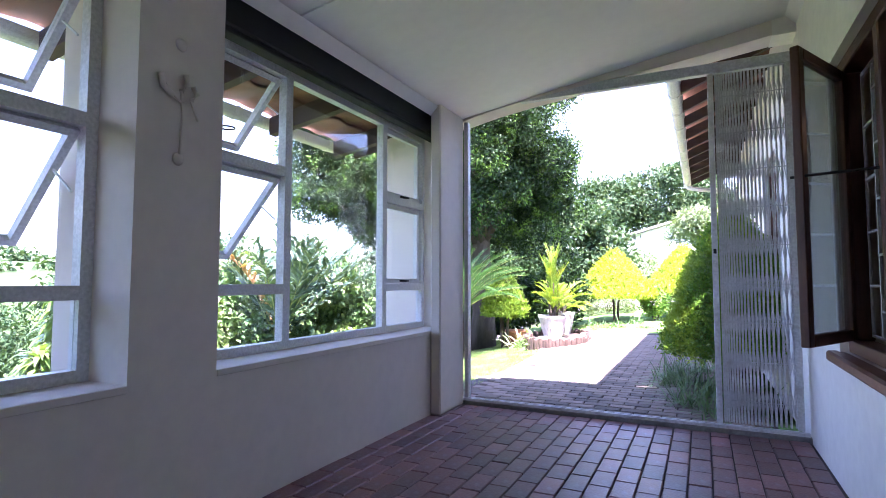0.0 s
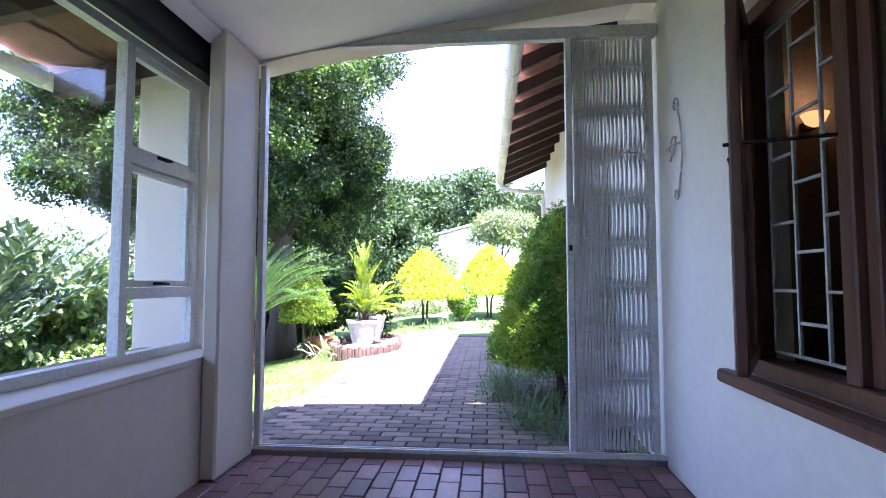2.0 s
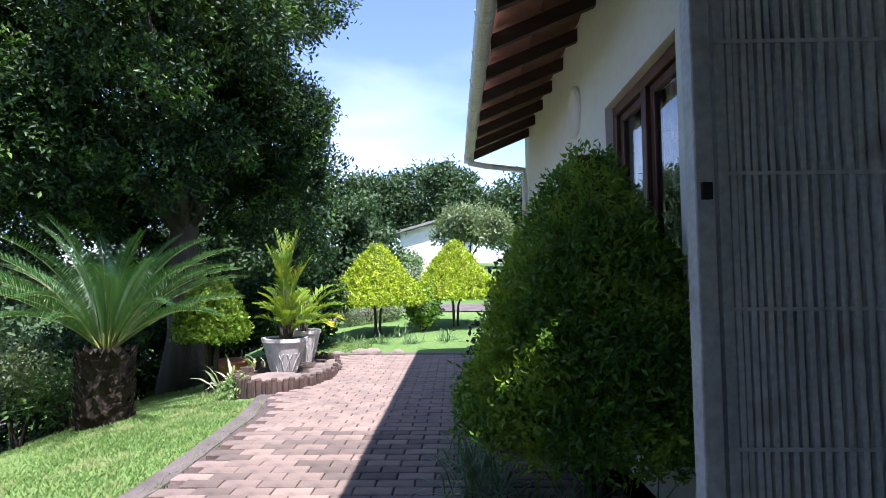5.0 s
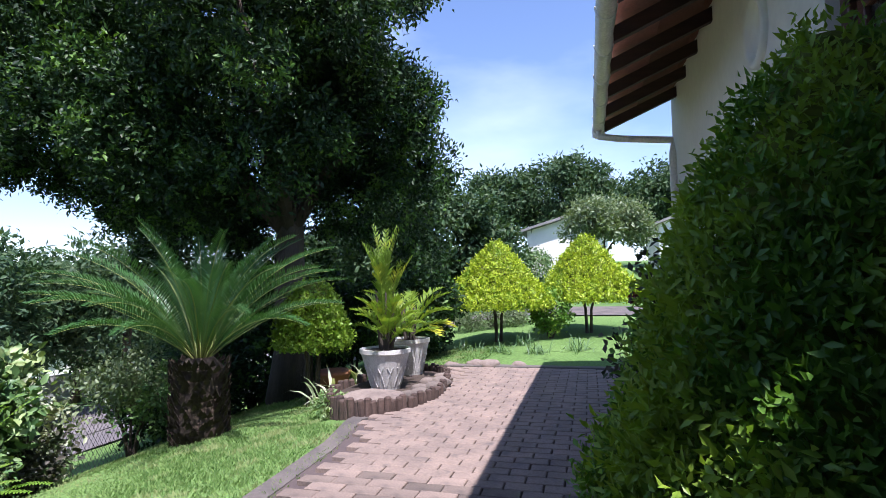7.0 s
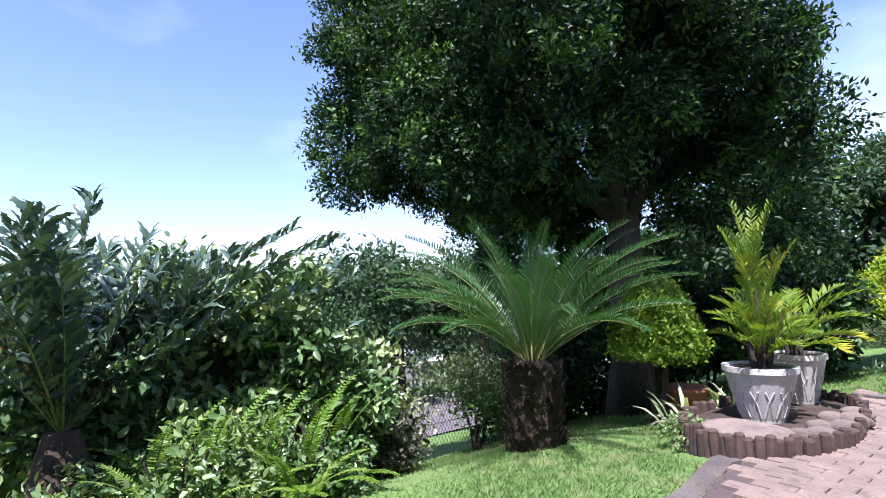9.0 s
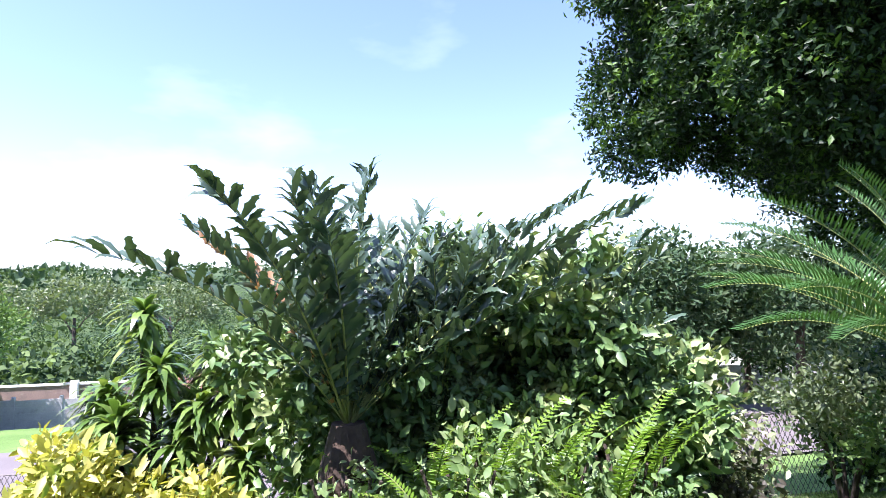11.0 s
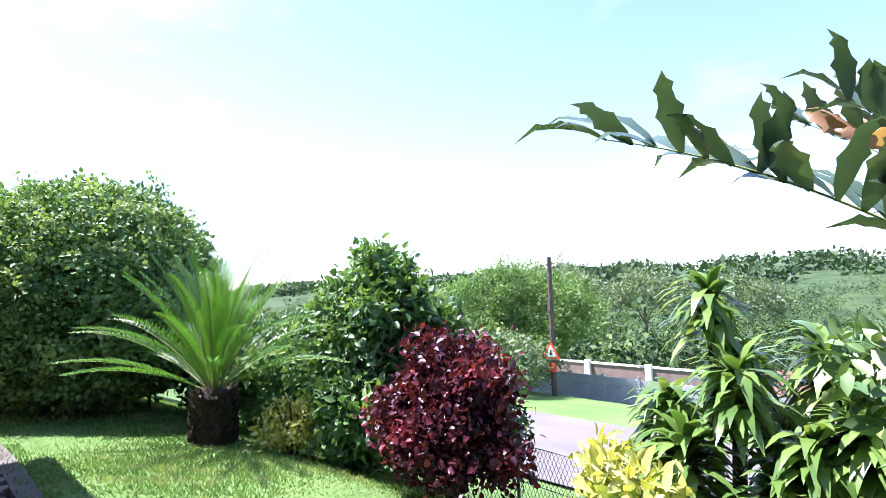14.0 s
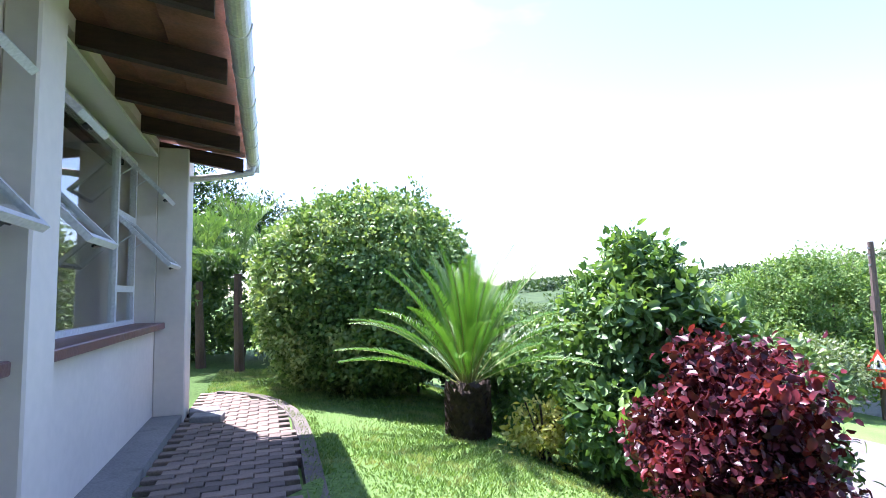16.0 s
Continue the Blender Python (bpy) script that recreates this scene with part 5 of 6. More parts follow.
def small_palm(x, y, z, fronds, length, leaf_len, material, label, elev=(85, 45), trunk=0.0, leaf_w=0.02, droop=60):
    r = root("palm", x, y, z, label, "palm")
    for i in range(5 if not trunk else 1):
        a = i * 1.3
        h = trunk or length * 0.5
        part("stem", trunk_mesh([(0.05 * math.cos(a), 0.05 * math.sin(a), 0), (0.09 * math.cos(a), 0.09 * math.sin(a), h * 0.6), (0.1 * math.cos(a), 0.1 * math.sin(a), h)], [0.02, 0.016, 0.01] if not trunk else [0.095, 0.075, 0.065], 7), BARK, r)
    kinds = [frond_mesh("frond", length * s, e, droop, 26, leaf_len, leaf_w, 25, 38, 0.4, 0.3, 0.12) for s, e in ((1.0, elev[0]), (0.85, (elev[0] + elev[1]) / 2), (0.75, elev[1]))]
    for i in range(fronds):
        ob = link("frond", kinds[i % 3], material, r)
        ob.matrix_local = pose(0, 0, trunk if trunk else 0.02 + 0.02 * (i % 5), 0, 0, i * 137.5)
    return r


small_palm(-2.55, 9.95, bz + 0.42, 11, 1.3, 0.17, L_PALM, "yellow-green bamboo palm growing in a white pot", (94, 84), 0.0, 0.022, 30)
small_palm(-2.52, 9.93, bz + 0.44, 20, 0.62, 0.16, L_PALM, "low skirt of palm shoots in a white pot", (80, 48), 0.0, 0.018, 60)
small_palm(-2.6, 10.9, bz + 0.44, 14, 0.8, 0.2, L_PALM, "low yellow-green bamboo palm in a white pot", (70, 30), 0.0, 0.022)
bm = bmesh.new()
lathe(bm, [(0.14, 0), (0.2, 0.3), (0.22, 0.3), (0.22, 0.35), (0.18, 0.35), (0.02, 0.32)], 20)
tp = part("plant_pot", bm, TERRACOTTA, None, "", True)
tp.location = (-3.5, 10.6, ground_z(-3.5, 10.6) - 0.01)
tagged(tp, "terracotta pot under the lime shrub", "pot")

# low plants round the bed and the gate
def tuft(name, x, y, count, length, width, droop, material, label, spread=0.12, rise=(0.5, 1.4), category="plant", z=None):
    r = root(name, x, y, (ground_z(x, y) if z is None else z) - 0.02, label, category)
    a = rng.random(count) * 2 * np.pi
    el = rng.uniform(rise[0], rise[1], count)
    P = np.stack([spread * rng.normal(size=count), spread * rng.normal(size=count), np.zeros(count)], 1)
    D = np.stack([np.cos(a) * np.cos(el), np.sin(a) * np.cos(el), np.sin(el)], 1)
    strap_leaves("leaves", P, D, length * rng.uniform(0.7, 1.2, count), width, droop, material, r)
    return r


for x, y, n, l in ((-0.12, 5.3, 110, 0.42), (0.05, 5.75, 110, 0.45), (-0.28, 6.2, 120, 0.42), (-0.32, 6.7, 100, 0.42), (-0.1, 7.1, 100, 0.4), (0.3, 5.35, 90, 0.4), (0.2, 7.4, 90, 0.4), (0.1, 4.95, 70, 0.36)):
    tuft("strap_plant", x, y, n, l, 0.012, 1.5, L_STRAP, "tufted grey-green strap-leaved border plant", 0.09)
for x, y in ((-3.25, 10.1), (-3.15, 10.7)):
    tuft("broad_plant", x, y, 40, 0.5, 0.05, 1.6, L_VARIEG, "variegated broad-leaved plant beside the pots", 0.07)
shrub("bed_plant", -2.85, 9.3, [(0, 0, 0.12, 0.18, 0.16, 0.1)], 90, 8, 0.03, 0.05, L_GLOSSY, "low variegated shrub at the bed's edge", 2, 0.12)
shrub("low_shrub", -1.1, 14.5, [(0, 0, 0.55, 0.36, 0.34, 0.42)], 330, 9, 0.04, 0.07, L_CONE, "small round green shrub between golden cones", 3, 0.3)
for x, y in ((-1.8, 13.0), (-1.2, 12.9), (-2.4, 13.3), (-0.6, 13.2), (-1.5, 13.7)):
    tuft("lily_tuft", x, y, 50, 0.28, 0.02, 1.4, L_STRAP, "low strap-leaved tuft under the golden shrubs", 0.1)

# dense planting on the street side
def hedge_blob(name, x, y, blobs, clumps, per, spread, size, mat, label, **kw):
    kw.setdefault("lobes", (14, 0.16, 0.3))
    kw.setdefault("oval", True)
    return shrub(name, x, y, blobs, clumps, per, spread, size, mat, label, 5, 0.6, **kw)


hedge_blob("hedge_shrub", -6.0, 6.4, [(0, 0, 1.8, 0.95, 1.0, 0.9), (0.3, 0.9, 1.4, 0.8, 0.8, 0.9), (0.1, -0.8, 1.3, 0.9, 0.9, 0.95)], 2000, 12, 0.07, 0.10, L_BUSH, "dense glossy dark green shrub beside the cycad")
hedge_blob("hedge_shrub", -5.3, 7.2, [(0, 0, 1.05, 0.6, 0.6, 0.65), (0.15, 0.35, 0.7, 0.45, 0.4, 0.6), (0.0, -0.9, 0.4, 0.5, 0.6, 0.5)], 1200, 11, 0.06, 0.09, L_BUSH, "dense leafy green shrub beside the cycad")
hedge_blob("hedge_shrub", -7.2, 6.9, [(0, 0, 1.5, 1.1, 1.1, 1.3), (0.0, 1.0, 1.3, 1.0, 1.0, 1.1)], 1300, 12, 0.08, 0.11, L_HEDGE, "tall light green shrub near the fence")
hedge_blob("variegated_shrub", -5.6, 8.0, [(0, 0, 0.55, 0.5, 0.5, 0.5)], 450, 9, 0.05, 0.07, L_VARIEG, "pale variegated shrub near the fence")
hedge_blob("purple_shrub", -5.2, 7.75, [(0, 0, 0.32, 0.42, 0.4, 0.3)], 300, 9, 0.04, 0.06, L_PURPLE, "low dusky purple shrub by the fence")
hedge_blob("twiggy_shrub", -5.6, 9.6, [(0, 0, 0.95, 0.55, 0.5, 0.4), (-0.4, 0.2, 0.7, 0.4, 0.4, 0.3)], 320, 8, 0.06, 0.06, L_GREY, "thin twiggy shrub behind the cycad")
hedge_blob("twiggy_shrub", -5.15, 9.75, [(0, 0, 0.55, 0.4, 0.4, 0.4)], 220, 8, 0.06, 0.06, L_HEDGE, "thin twiggy shrub behind the cycad")
for x, y in ((-4.8, 5.95), (-4.65, 6.25), (-4.7, 6.6), (-4.55, 6.9), (-4.75, 7.2)):
    fern = root("fern", x, y, ground_z(x, y) - 0.02, "bright green sword fern under the cycad", "fern", "ferns")
    fm = [frond_mesh("frond", ln, e, 60, 34, 0.085, 0.02, 5, 12, 0.4, 0.1) for e, ln in ((82, 1.1), (66, 1.0), (48, 0.8))]
    for i in range(9):
        ob = link("frond", fm[i % 3], L_FERN, fern)
        ob.matrix_local = pose(0, 0, 0.0, 0, 0, i * 137.5)
hedge_blob("hedge_shrub", -5.65, 5.85, [(0, 0.15, 0.95, 0.5, 0.55, 0.8), (0.35, 0.5, 0.6, 0.4, 0.45, 0.5)], 1300, 12, 0.07, 0.09, L_BUSH, "dense glossy dark green shrub beside the cycad")
hedge_blob("low_shrub", -4.7, 5.5, [(0, 0, 0.22, 0.24, 0.24, 0.24)], 240, 9, 0.04, 0.065, L_GLOSSY, "low green groundcover shrub under the cycad")

hedge_blob("low_shrub", -4.5, 6.05, [(0, 0, 0.24, 0.24, 0.28, 0.24), (-0.1, 0.3, 0.3, 0.2, 0.22, 0.26)], 300, 8, 0.05, 0.07, L_GLOSSY, "low glossy light green shrub under the cycad")
hedge_blob("low_shrub", -4.62, 6.6, [(0, 0, 0.34, 0.26, 0.3, 0.3)], 240, 8, 0.05, 0.07, L_GLOSSY, "low glossy light green shrub under the cycad")
hedge_blob("low_shrub", -4.6, 7.05, [(0, 0, 0.22, 0.26, 0.3, 0.2)], 200, 8, 0.05, 0.06, L_BUSH, "low leafy shrub at the lawn's edge")
for x, y in ((-4.38, 5.95), (-4.4, 6.35), (-4.3, 6.75)):
    fern = root("fern", x, y, ground_z(x, y) - 0.02, "bright green sword fern at the lawn's edge", "fern", "ferns")
    fm = [frond_mesh("frond", ln, e, 70, 34, 0.075, 0.018, 5, 12, 0.4, 0.1, leaf=L_FERN) for e, ln in ((80, 0.75), (62, 0.7), (44, 0.6))]
    for i in range(9):
        ob = link("frond", fm[i % 3], L_FERN, fern)
        ob.matrix_local = pose(0, 0, 0.0, 0, 0, i * 137.5 + 30 * y)


def dracaena(x, y, heads, label):
    r = root("dracaena", x, y, ground_z(x, y) - 0.02, label, "dracaena")
    for hx, hy, hz, n, ln in heads:
        n, ln = int(n * 2.0), ln * 0.86
        part("stem", trunk_mesh([(hx * 0.3, hy * 0.3, 0), (hx * 0.7, hy * 0.7, hz * 0.5), (hx, hy, hz)], [0.035, 0.03, 0.025], 6), BARK, r)
        a, el = rng.random(n) * 2 * np.pi, rng.uniform(-0.5, 1.3, n)
        P = np.array([[hx, hy, hz]]) + np.stack([np.zeros(n), np.zeros(n), -0.25 + 0.3 * rng.random(n)], 1)
        D = np.stack([np.cos(a) * np.cos(el), np.sin(a) * np.cos(el), np.sin(el)], 1)
        strap_leaves("leaf_head", P, D, ln * rng.uniform(0.75, 1.15, n), 0.086, 1.9, L_DRAC, r)
    return r


dracaena(-6.95, 3.75, [(0, 0, 2.1, 44, 0.42), (0.25, 0.2, 1.65, 60, 0.42), (-0.25, 0.1, 1.7, 50, 0.42), (0.1, -0.25, 1.45, 60, 0.42), (0.4, -0.05, 1.25, 64, 0.42), (-0.1, 0.35, 1.25, 54, 0.4), (0.35, 0.4, 1.05, 60, 0.4), (0.3, -0.3, 0.9, 60, 0.4), (0.1, 0.1, 0.8, 60, 0.4), (0.5, 0.25, 0.75, 50, 0.4), (0.0, 0.6, 1.75, 70, 0.42), (0.25, 0.8, 1.45, 80, 0.42), (0.15, 1.1, 1.2, 80, 0.4), (0.4, 0.9, 0.9, 80, 0.4), (0.3, 0.55, 1.3, 80, 0.42), (-0.2, 0.9, 1.55, 70, 0.42)],
         "clump of dracaena with drooping glossy strap leaves")
hedge_blob("croton", -6.35, 3.5, [(0, 0, 0.52, 0.34, 0.38, 0.44), (0.0, 0.4, 0.36, 0.3, 0.34, 0.36), (0.05, 0.9, 0.3, 0.22, 0.28, 0.3)], 460, 9, 0.05, 0.12, L_CROTON, "bright yellow croton shrub by the fence", aspect=0.4)
hedge_blob("copperleaf", -6.75, 1.65, [(0, 0, 0.78, 0.56, 0.58, 0.42), (0.1, 0.2, 0.55, 0.5, 0.5, 0.3), (-0.1, -0.05, 1.08, 0.4, 0.36, 0.34), (0.1, -0.35, 0.7, 0.32, 0.34, 0.3), (0.0, 0.35, 0.98, 0.26, 0.26, 0.24)], 1900, 7, 0.07, 0.068, L_RED, "dark red copperleaf shrub on the lawn", aspect=0.68, lobes=(60, 0.08, 0.2), fill=0.45)
hedge_blob("green_shrub", -7.25, -0.1, [(0, 0, 1.5, 0.95, 0.95, 1.0), (0.3, 0.4, 0.8, 0.8, 0.8, 0.7), (-0.3, -0.3, 1.95, 0.6, 0.6, 0.55), (0.0, 0.5, 1.8, 0.45, 0.45, 0.5)], 1700, 11, 0.07, 0.11, L_HEDGE, "glossy green shrub behind the copperleaf")
hedge_blob("green_shrub", -8.0, 0.4, [(0, 0, 1.3, 0.8, 0.8, 0.9)], 700, 11, 0.07, 0.10, L_BUSH, "light green shrub near the fence")
hedge_blob("green_shrub", -7.7, -2.0, [(0, 0, 1.0, 1.0, 1.0, 0.9)], 900, 11, 0.07, 0.10, L_HEDGE, "dark green shrub behind the bright cycad")
hedge_blob("green_shrub", -7.4, -3.4, [(0, 0, 0.9, 0.9, 0.9, 0.9)], 700, 11, 0.07, 0.10, L_HEDGE, "dark green shrub beside the round bush")
# Two added low shrubs stand in for the dark shaded hollow beside the bush.
hedge_blob("green_shrub", -6.8, -2.0, [(0, 0, 0.7, 0.7, 0.8, 0.65)], 700, 10, 0.07, 0.10, L_HEDGE, "dark green shrub behind the bright cycad")
hedge_blob("green_shrub", -6.9, -3.0, [(0, 0, 0.8, 0.7, 0.8, 0.8)], 700, 10, 0.07, 0.10, L_HEDGE, "dark green shrub beside the round bush")
hedge_blob("yellow_shrub", -6.3, -0.2, [(0, 0, 0.22, 0.22, 0.22, 0.2)], 130, 9, 0.04, 0.07, L_CROTON, "small yellow-green shrub beside the cycad")
shrub("round_bush", -5.2, -3.85, [(0, 0, 1.66, 1.64, 1.64, 1.38), (0, 0, 1.0, 1.5, 1.5, 0.95)], 11500, 9, 0.05, 0.07, L_ROUND, "big round clipped bush with sunlit paleness in its leaf colour", 6, 0.9, aspect=0.7, fill=0.12, oval=True)
for dx, dy, h in ((-0.9, 0.3, 3.3), (-1.5, 0.2, 3.0)):
    shrub("tall_shoot", -5.1 + dx, -3.9 + dy, [(0, 0, h - 0.3, 0.12, 0.12, 0.4)], 40, 6, 0.05, 0.08, L_HEDGE, "long upright shoot above the round bush", 1, h)
hedge_blob("back_hedge", -3.2, -8.0, [(0, 0, 1.2, 2.4, 1.2, 1.3), (-3.2, 0.4, 1.2, 2.2, 1.2, 1.3), (1.5, 0.5, 1.6, 1.5, 1.2, 1.6)], 2600, 11, 0.1, 0.13, L_HEDGE, "dark green hedge behind the house", lobes=(50, 0.3, 0.6))
tree("yard_tree", -1.9, -9.6, 2.4, [(0, 0, 3.3, 1.8, 1.5, 1.2), (-1.2, 0.3, 2.8, 1.2, 1.2, 1.0)], [(0.8, 0, 3.0), (-0.8, 0, 3.0)], 900, 14, 0.12, 0.12, L_TREE, "dark green tree behind the house corner", 0.16, lobes=(40, 0.3, 0.55))
small_palm(-3.3, -5.7, ground_z(-3.3, -5.7), 13, 1.5, 0.42, L_HEDGE, "feathery green palm behind the house corner", (88, 40), 1.75, 0.03)
small_palm(-2.6, -6.3, ground_z(-2.6, -6.3), 12, 1.5, 0.42, L_HEDGE, "feathery dark green palm behind the house corner", (86, 36), 1.6, 0.03)


# ---- fence, street, distance ----
def fence():
    r = root("chain_link_fence", -8, 5, -1.5, "low dark chain-link fence along the street", "fence")
    line = [(-6.9, 11.5), (-7.25, 9.6), (-7.6, 7.4), (-7.9, 5.2), (-8.3, 3.0), (-8.7, 0.9), (-9.0, -1.4), (-9.3, -3.6)]
    off = Vector((-8, 5, -1.5))
    H = 0.95
    for x, y in line:
        z = ground_z(x, y)
        bm = bmesh.new()
        tube(bm, [Vector((x, y, z - 0.1)) - off, Vector((x, y, z + H + 0.05)) - off], 0.022, 7)
        part("post", bm, WIRE, r)
    for (xa, ya), (xb, yb) in zip(line, line[1:]):
        A, B = Vector((xa, ya, ground_z(xa, ya))) - off, Vector((xb, yb, ground_z(xb, yb))) - off
        n = 34
        bm = bmesh.new()
        up = Vector((0, 0, H))
        for i in range(-8, n):
            for sgn in (0, 1):
                s, e = max(i, 0) / n, min(i + 8, n) / n
                lo, hi = (max(i, 0) - i) / 8, (min(i + 8, n) - i) / 8
                if sgn:
                    lo, hi = 1 - lo, 1 - hi
                tube(bm, [A.lerp(B, s) + up * lo, A.lerp(B, e) + up * hi], 0.0035, 3)
        part("mesh_panel", bm, WIRE, r)
        for f in (0.02, 0.55, 1.0):
            bm = bmesh.new()
            tube(bm, [A + up * f, B + up * f], 0.006, 4)
            part("strand", bm, WIRE, r)
    return r


fence()


def precast_wall(p, q, label, panels, h=1.6):
    r = root("precast_wall", p[0], p[1], ground_z(*p) - 0.05, label, "wall")
    P, Q = Vector((p[0], p[1], ground_z(*p))), Vector((q[0], q[1], ground_z(*q)))
    d = (Q - P) / panels
    ang = math.degrees(math.atan2(d.y, d.x))
    ln = math.hypot(d.x, d.y)
    for i in range(panels + 1):
        o = boxes("post", [(-0.07, 0.07, -0.07, 0.07, -0.3, h + 0.08)], PRECAST, r)
        o.matrix_local = Matrix.Translation(d * i) @ pose(0, 0, 0, 0, 0, ang)
    for i in range(panels):
        for k in range(5):
            o = boxes("panel", [(0.07, ln - 0.07, -0.025, 0.025, -0.1 + k * h / 5 + 0.008, -0.1 + (k + 1) * h / 5)], PRECAST, r)
            o.matrix_local = Matrix.Translation(d * (i + 0.0)) @ pose(0, 0, 0, 0, 0, ang)
    return r


precast_wall((-31.0, -16.0), (-33.0, 6.0), "grey precast concrete panel wall across the street", 11)
gw = root("garden_wall", -36.5, -18, ground_z(-36.5, -12) - 0.1, "dull brown brick garden wall with white coping and pillars", "wall")
boxes("wall", [(-0.1, 0.1, 0, 13, 0, 2.75)], DULL_BRICK, gw)
boxes("coping", [(-0.16, 0.16, 0, 13, 2.75, 2.85)], PLASTER_OUT, gw)
for k in range(4):
    boxes("pillar", [(0.1, 0.34, 4.2 * k, 4.2 * k + 0.4, 0, 3.0)], PLASTER_OUT, gw)
precast_wall((-26.0, 22.0), (-22.0, 40.0), "pale grey precast concrete panel wall across the street", 9, 1.5)


def gable_house(name, x, y, w, d, h, rise, turn, label, wall_m=None, roof_m=None, openings=(-1, 1)):
    z = ground_z(x, y) - 0.2
    r = root(name, x, y, z, label, "house")
    r.matrix_world = pose(x, y, z, 0, 0, turn)
    bm = bmesh.new()
    prism(bm, [(-w / 2, 0), (w / 2, 0), (w / 2, h), (0, h + rise), (-w / 2, h)], 'y', -d / 2, d / 2)
    part("wall", bm, wall_m or PLASTER_OUT, r)
    for s in (-1, 1):
        bm = bmesh.new()
        o = 0.35
        prism(bm, [(0, h + rise + 0.02), (s * (w / 2 + o), h - rise * o / (w / 2) + 0.02), (s * (w / 2 + o), h - rise * o / (w / 2) + 0.14), (0, h + rise + 0.14)], 'y', -d / 2 - o, d / 2 + o)
        part("roof", bm, roof_m or CONCRETE, r)
    for i in openings:
        wd = boxes("window", [(i * w * 0.24 - 0.5, i * w * 0.24 + 0.5, -d / 2 - 0.03, -d / 2 + 0.01, 0.9, 1.9)], PELMET, r)
        boxes("frame", [(i * w * 0.24 - 0.55, i * w * 0.24 + 0.55, -d / 2 - 0.05, -d / 2 - 0.03, 0.82, 0.9), (i * w * 0.24 - 0.03, i * w * 0.24 + 0.03, -d / 2 - 0.05, -d / 2 - 0.03, 0.9, 1.9)], ALU, wd)
    return r


gable_house("garden_house", -1.3, 32.0, 3.6, 5.0, 2.3, 0.5, 0, "small white house with pale roof up the slope", openings=())
gable_house("garden_house", 3.9, 33.0, 2.2, 5.0, 2.4, 0.4, 0, "small white house with pale roof up the slope", openings=())
gable_house("street_house", -36.0, 33.0, 9, 9, 2.6, 1.5, 60, "white house with grey roof beyond the street")
gable_house("street_house", -42.0, -4.0, 10, 8, 2.4, 1.0, 95, "low house with reddish tiled roof below the street", None, TILE)

# pole with warning sign
px, py = -27.0, -10.3
pz = ground_z(px, py)
ut = root("utility_pole", px, py, pz - 0.1, "tall weathered wooden utility pole beside the street", "pole")
part("pole", trunk_mesh([(0, 0, 0), (0.05, 0, 3.5), (0.1, 0.0, 7.2)], [0.16, 0.14, 0.11], 9, 0.02), POLE_WOOD, ut)
for z in (6.2, 6.6, 6.9):
    boxes("insulator", [(-0.02, 0.3, -0.03, 0.03, z, z + 0.08)], CONCRETE, ut)
boxes("stay_block", [(0.1, 0.28, -0.09, 0.09, 4.4, 5.0)], POLE_WOOD, ut)
sg = root("warning_sign", px + 0.22, py, pz + 2.2, "red and white triangular road warning sign", "sign")
for nm, s, x, mt in (("border", 0.55, 0.0, SIGN_RED), ("face", 0.36, 0.012, SIGN_WHITE)):
    bm = bmesh.new()
    prism(bm, [(-s, -s * 0.55), (s, -s * 0.55), (0, s * 1.1)], 'x', x, x + 0.01)
    part(nm, bm, mt, sg)
boxes("symbol", [(0.023, 0.028, -0.05, 0.05, -0.12, 0.16)], BLACK_METAL, sg)
boxes("plate", [(0.0, 0.01, -0.3, 0.3, -0.95, -0.5)], SIGN_RED, sg)
boxes("bracket", [(-0.1, 0.0, -0.03, 0.03, -0.95, 0.3)], POLE_WOOD, sg)

tree("street_tree", -29.0, -13.5, 3.2, [(0, 0, 4.6, 3.4, 3.4, 2.6), (1.6, -2, 4.2, 2.4, 2.4, 2.2), (-1, 2.0, 4.2, 2.4, 2.4, 2.2), (0, 0, 6.2, 2.4, 2.4, 1.5), (1, 1, 2.4, 2.6, 2.6, 1.3)],
     [(1.5, -1, 4.5), (-1, 1.5, 4.5), (0, 0, 6)], 2200, 20, 0.22, 0.2, L_STREET, "feathery light green tree across the street", 0.22)
shrub("olive_shrub", -25.0, -11.8, [(0, 0, 1.5, 1.9, 1.9, 1.4)], 500, 14, 0.2, 0.18, L_GREY, "grey-green spreading shrub by the street", 4, 1.0)

# woods across the valley
far = []
for i in range(860):
    d_ = 42 + 330 * rng.random() ** 1.4
    a_ = radians(rng.uniform(75, 205))
    x_, y_ = -math.sin(a_) * d_, math.cos(a_) * d_
    if x_ > -36:
        continue
    s_ = rng.uniform(2.2, 4.2) * (1 + d_ / 260)
    far.append((x_, y_, ground_z(x_, y_) + s_ * 0.55, s_ * 1.15, s_ * 1.15, s_ * rng.uniform(0.7, 1.15)))
woods = leaf_cloud("far_woods", far, 46000, 8, 0.35, 0.6, L_FAR, None, "", 0.6, 0.15)
tagged(woods, "green woodland filling the valley below", "woods", kind="stuff")
hill = []
for i in range(260):
    x_, y_ = -rng.uniform(380, 1100), rng.uniform(-1400, 900)
    s_ = rng.uniform(9, 16)
    hill.append((x_, y_, ground_z(x_, y_) + s_ * 0.3, s_ * 2.2, s_ * 2.2, s_ * 0.7))
hills = leaf_cloud("far_woods", hill, 9000, 7, 3.0, 6.5, L_MANGO, None, "", 0.7, 0.3)
tagged(hills, "hazy dark woods on the far hillside", "woods", kind="stuff")
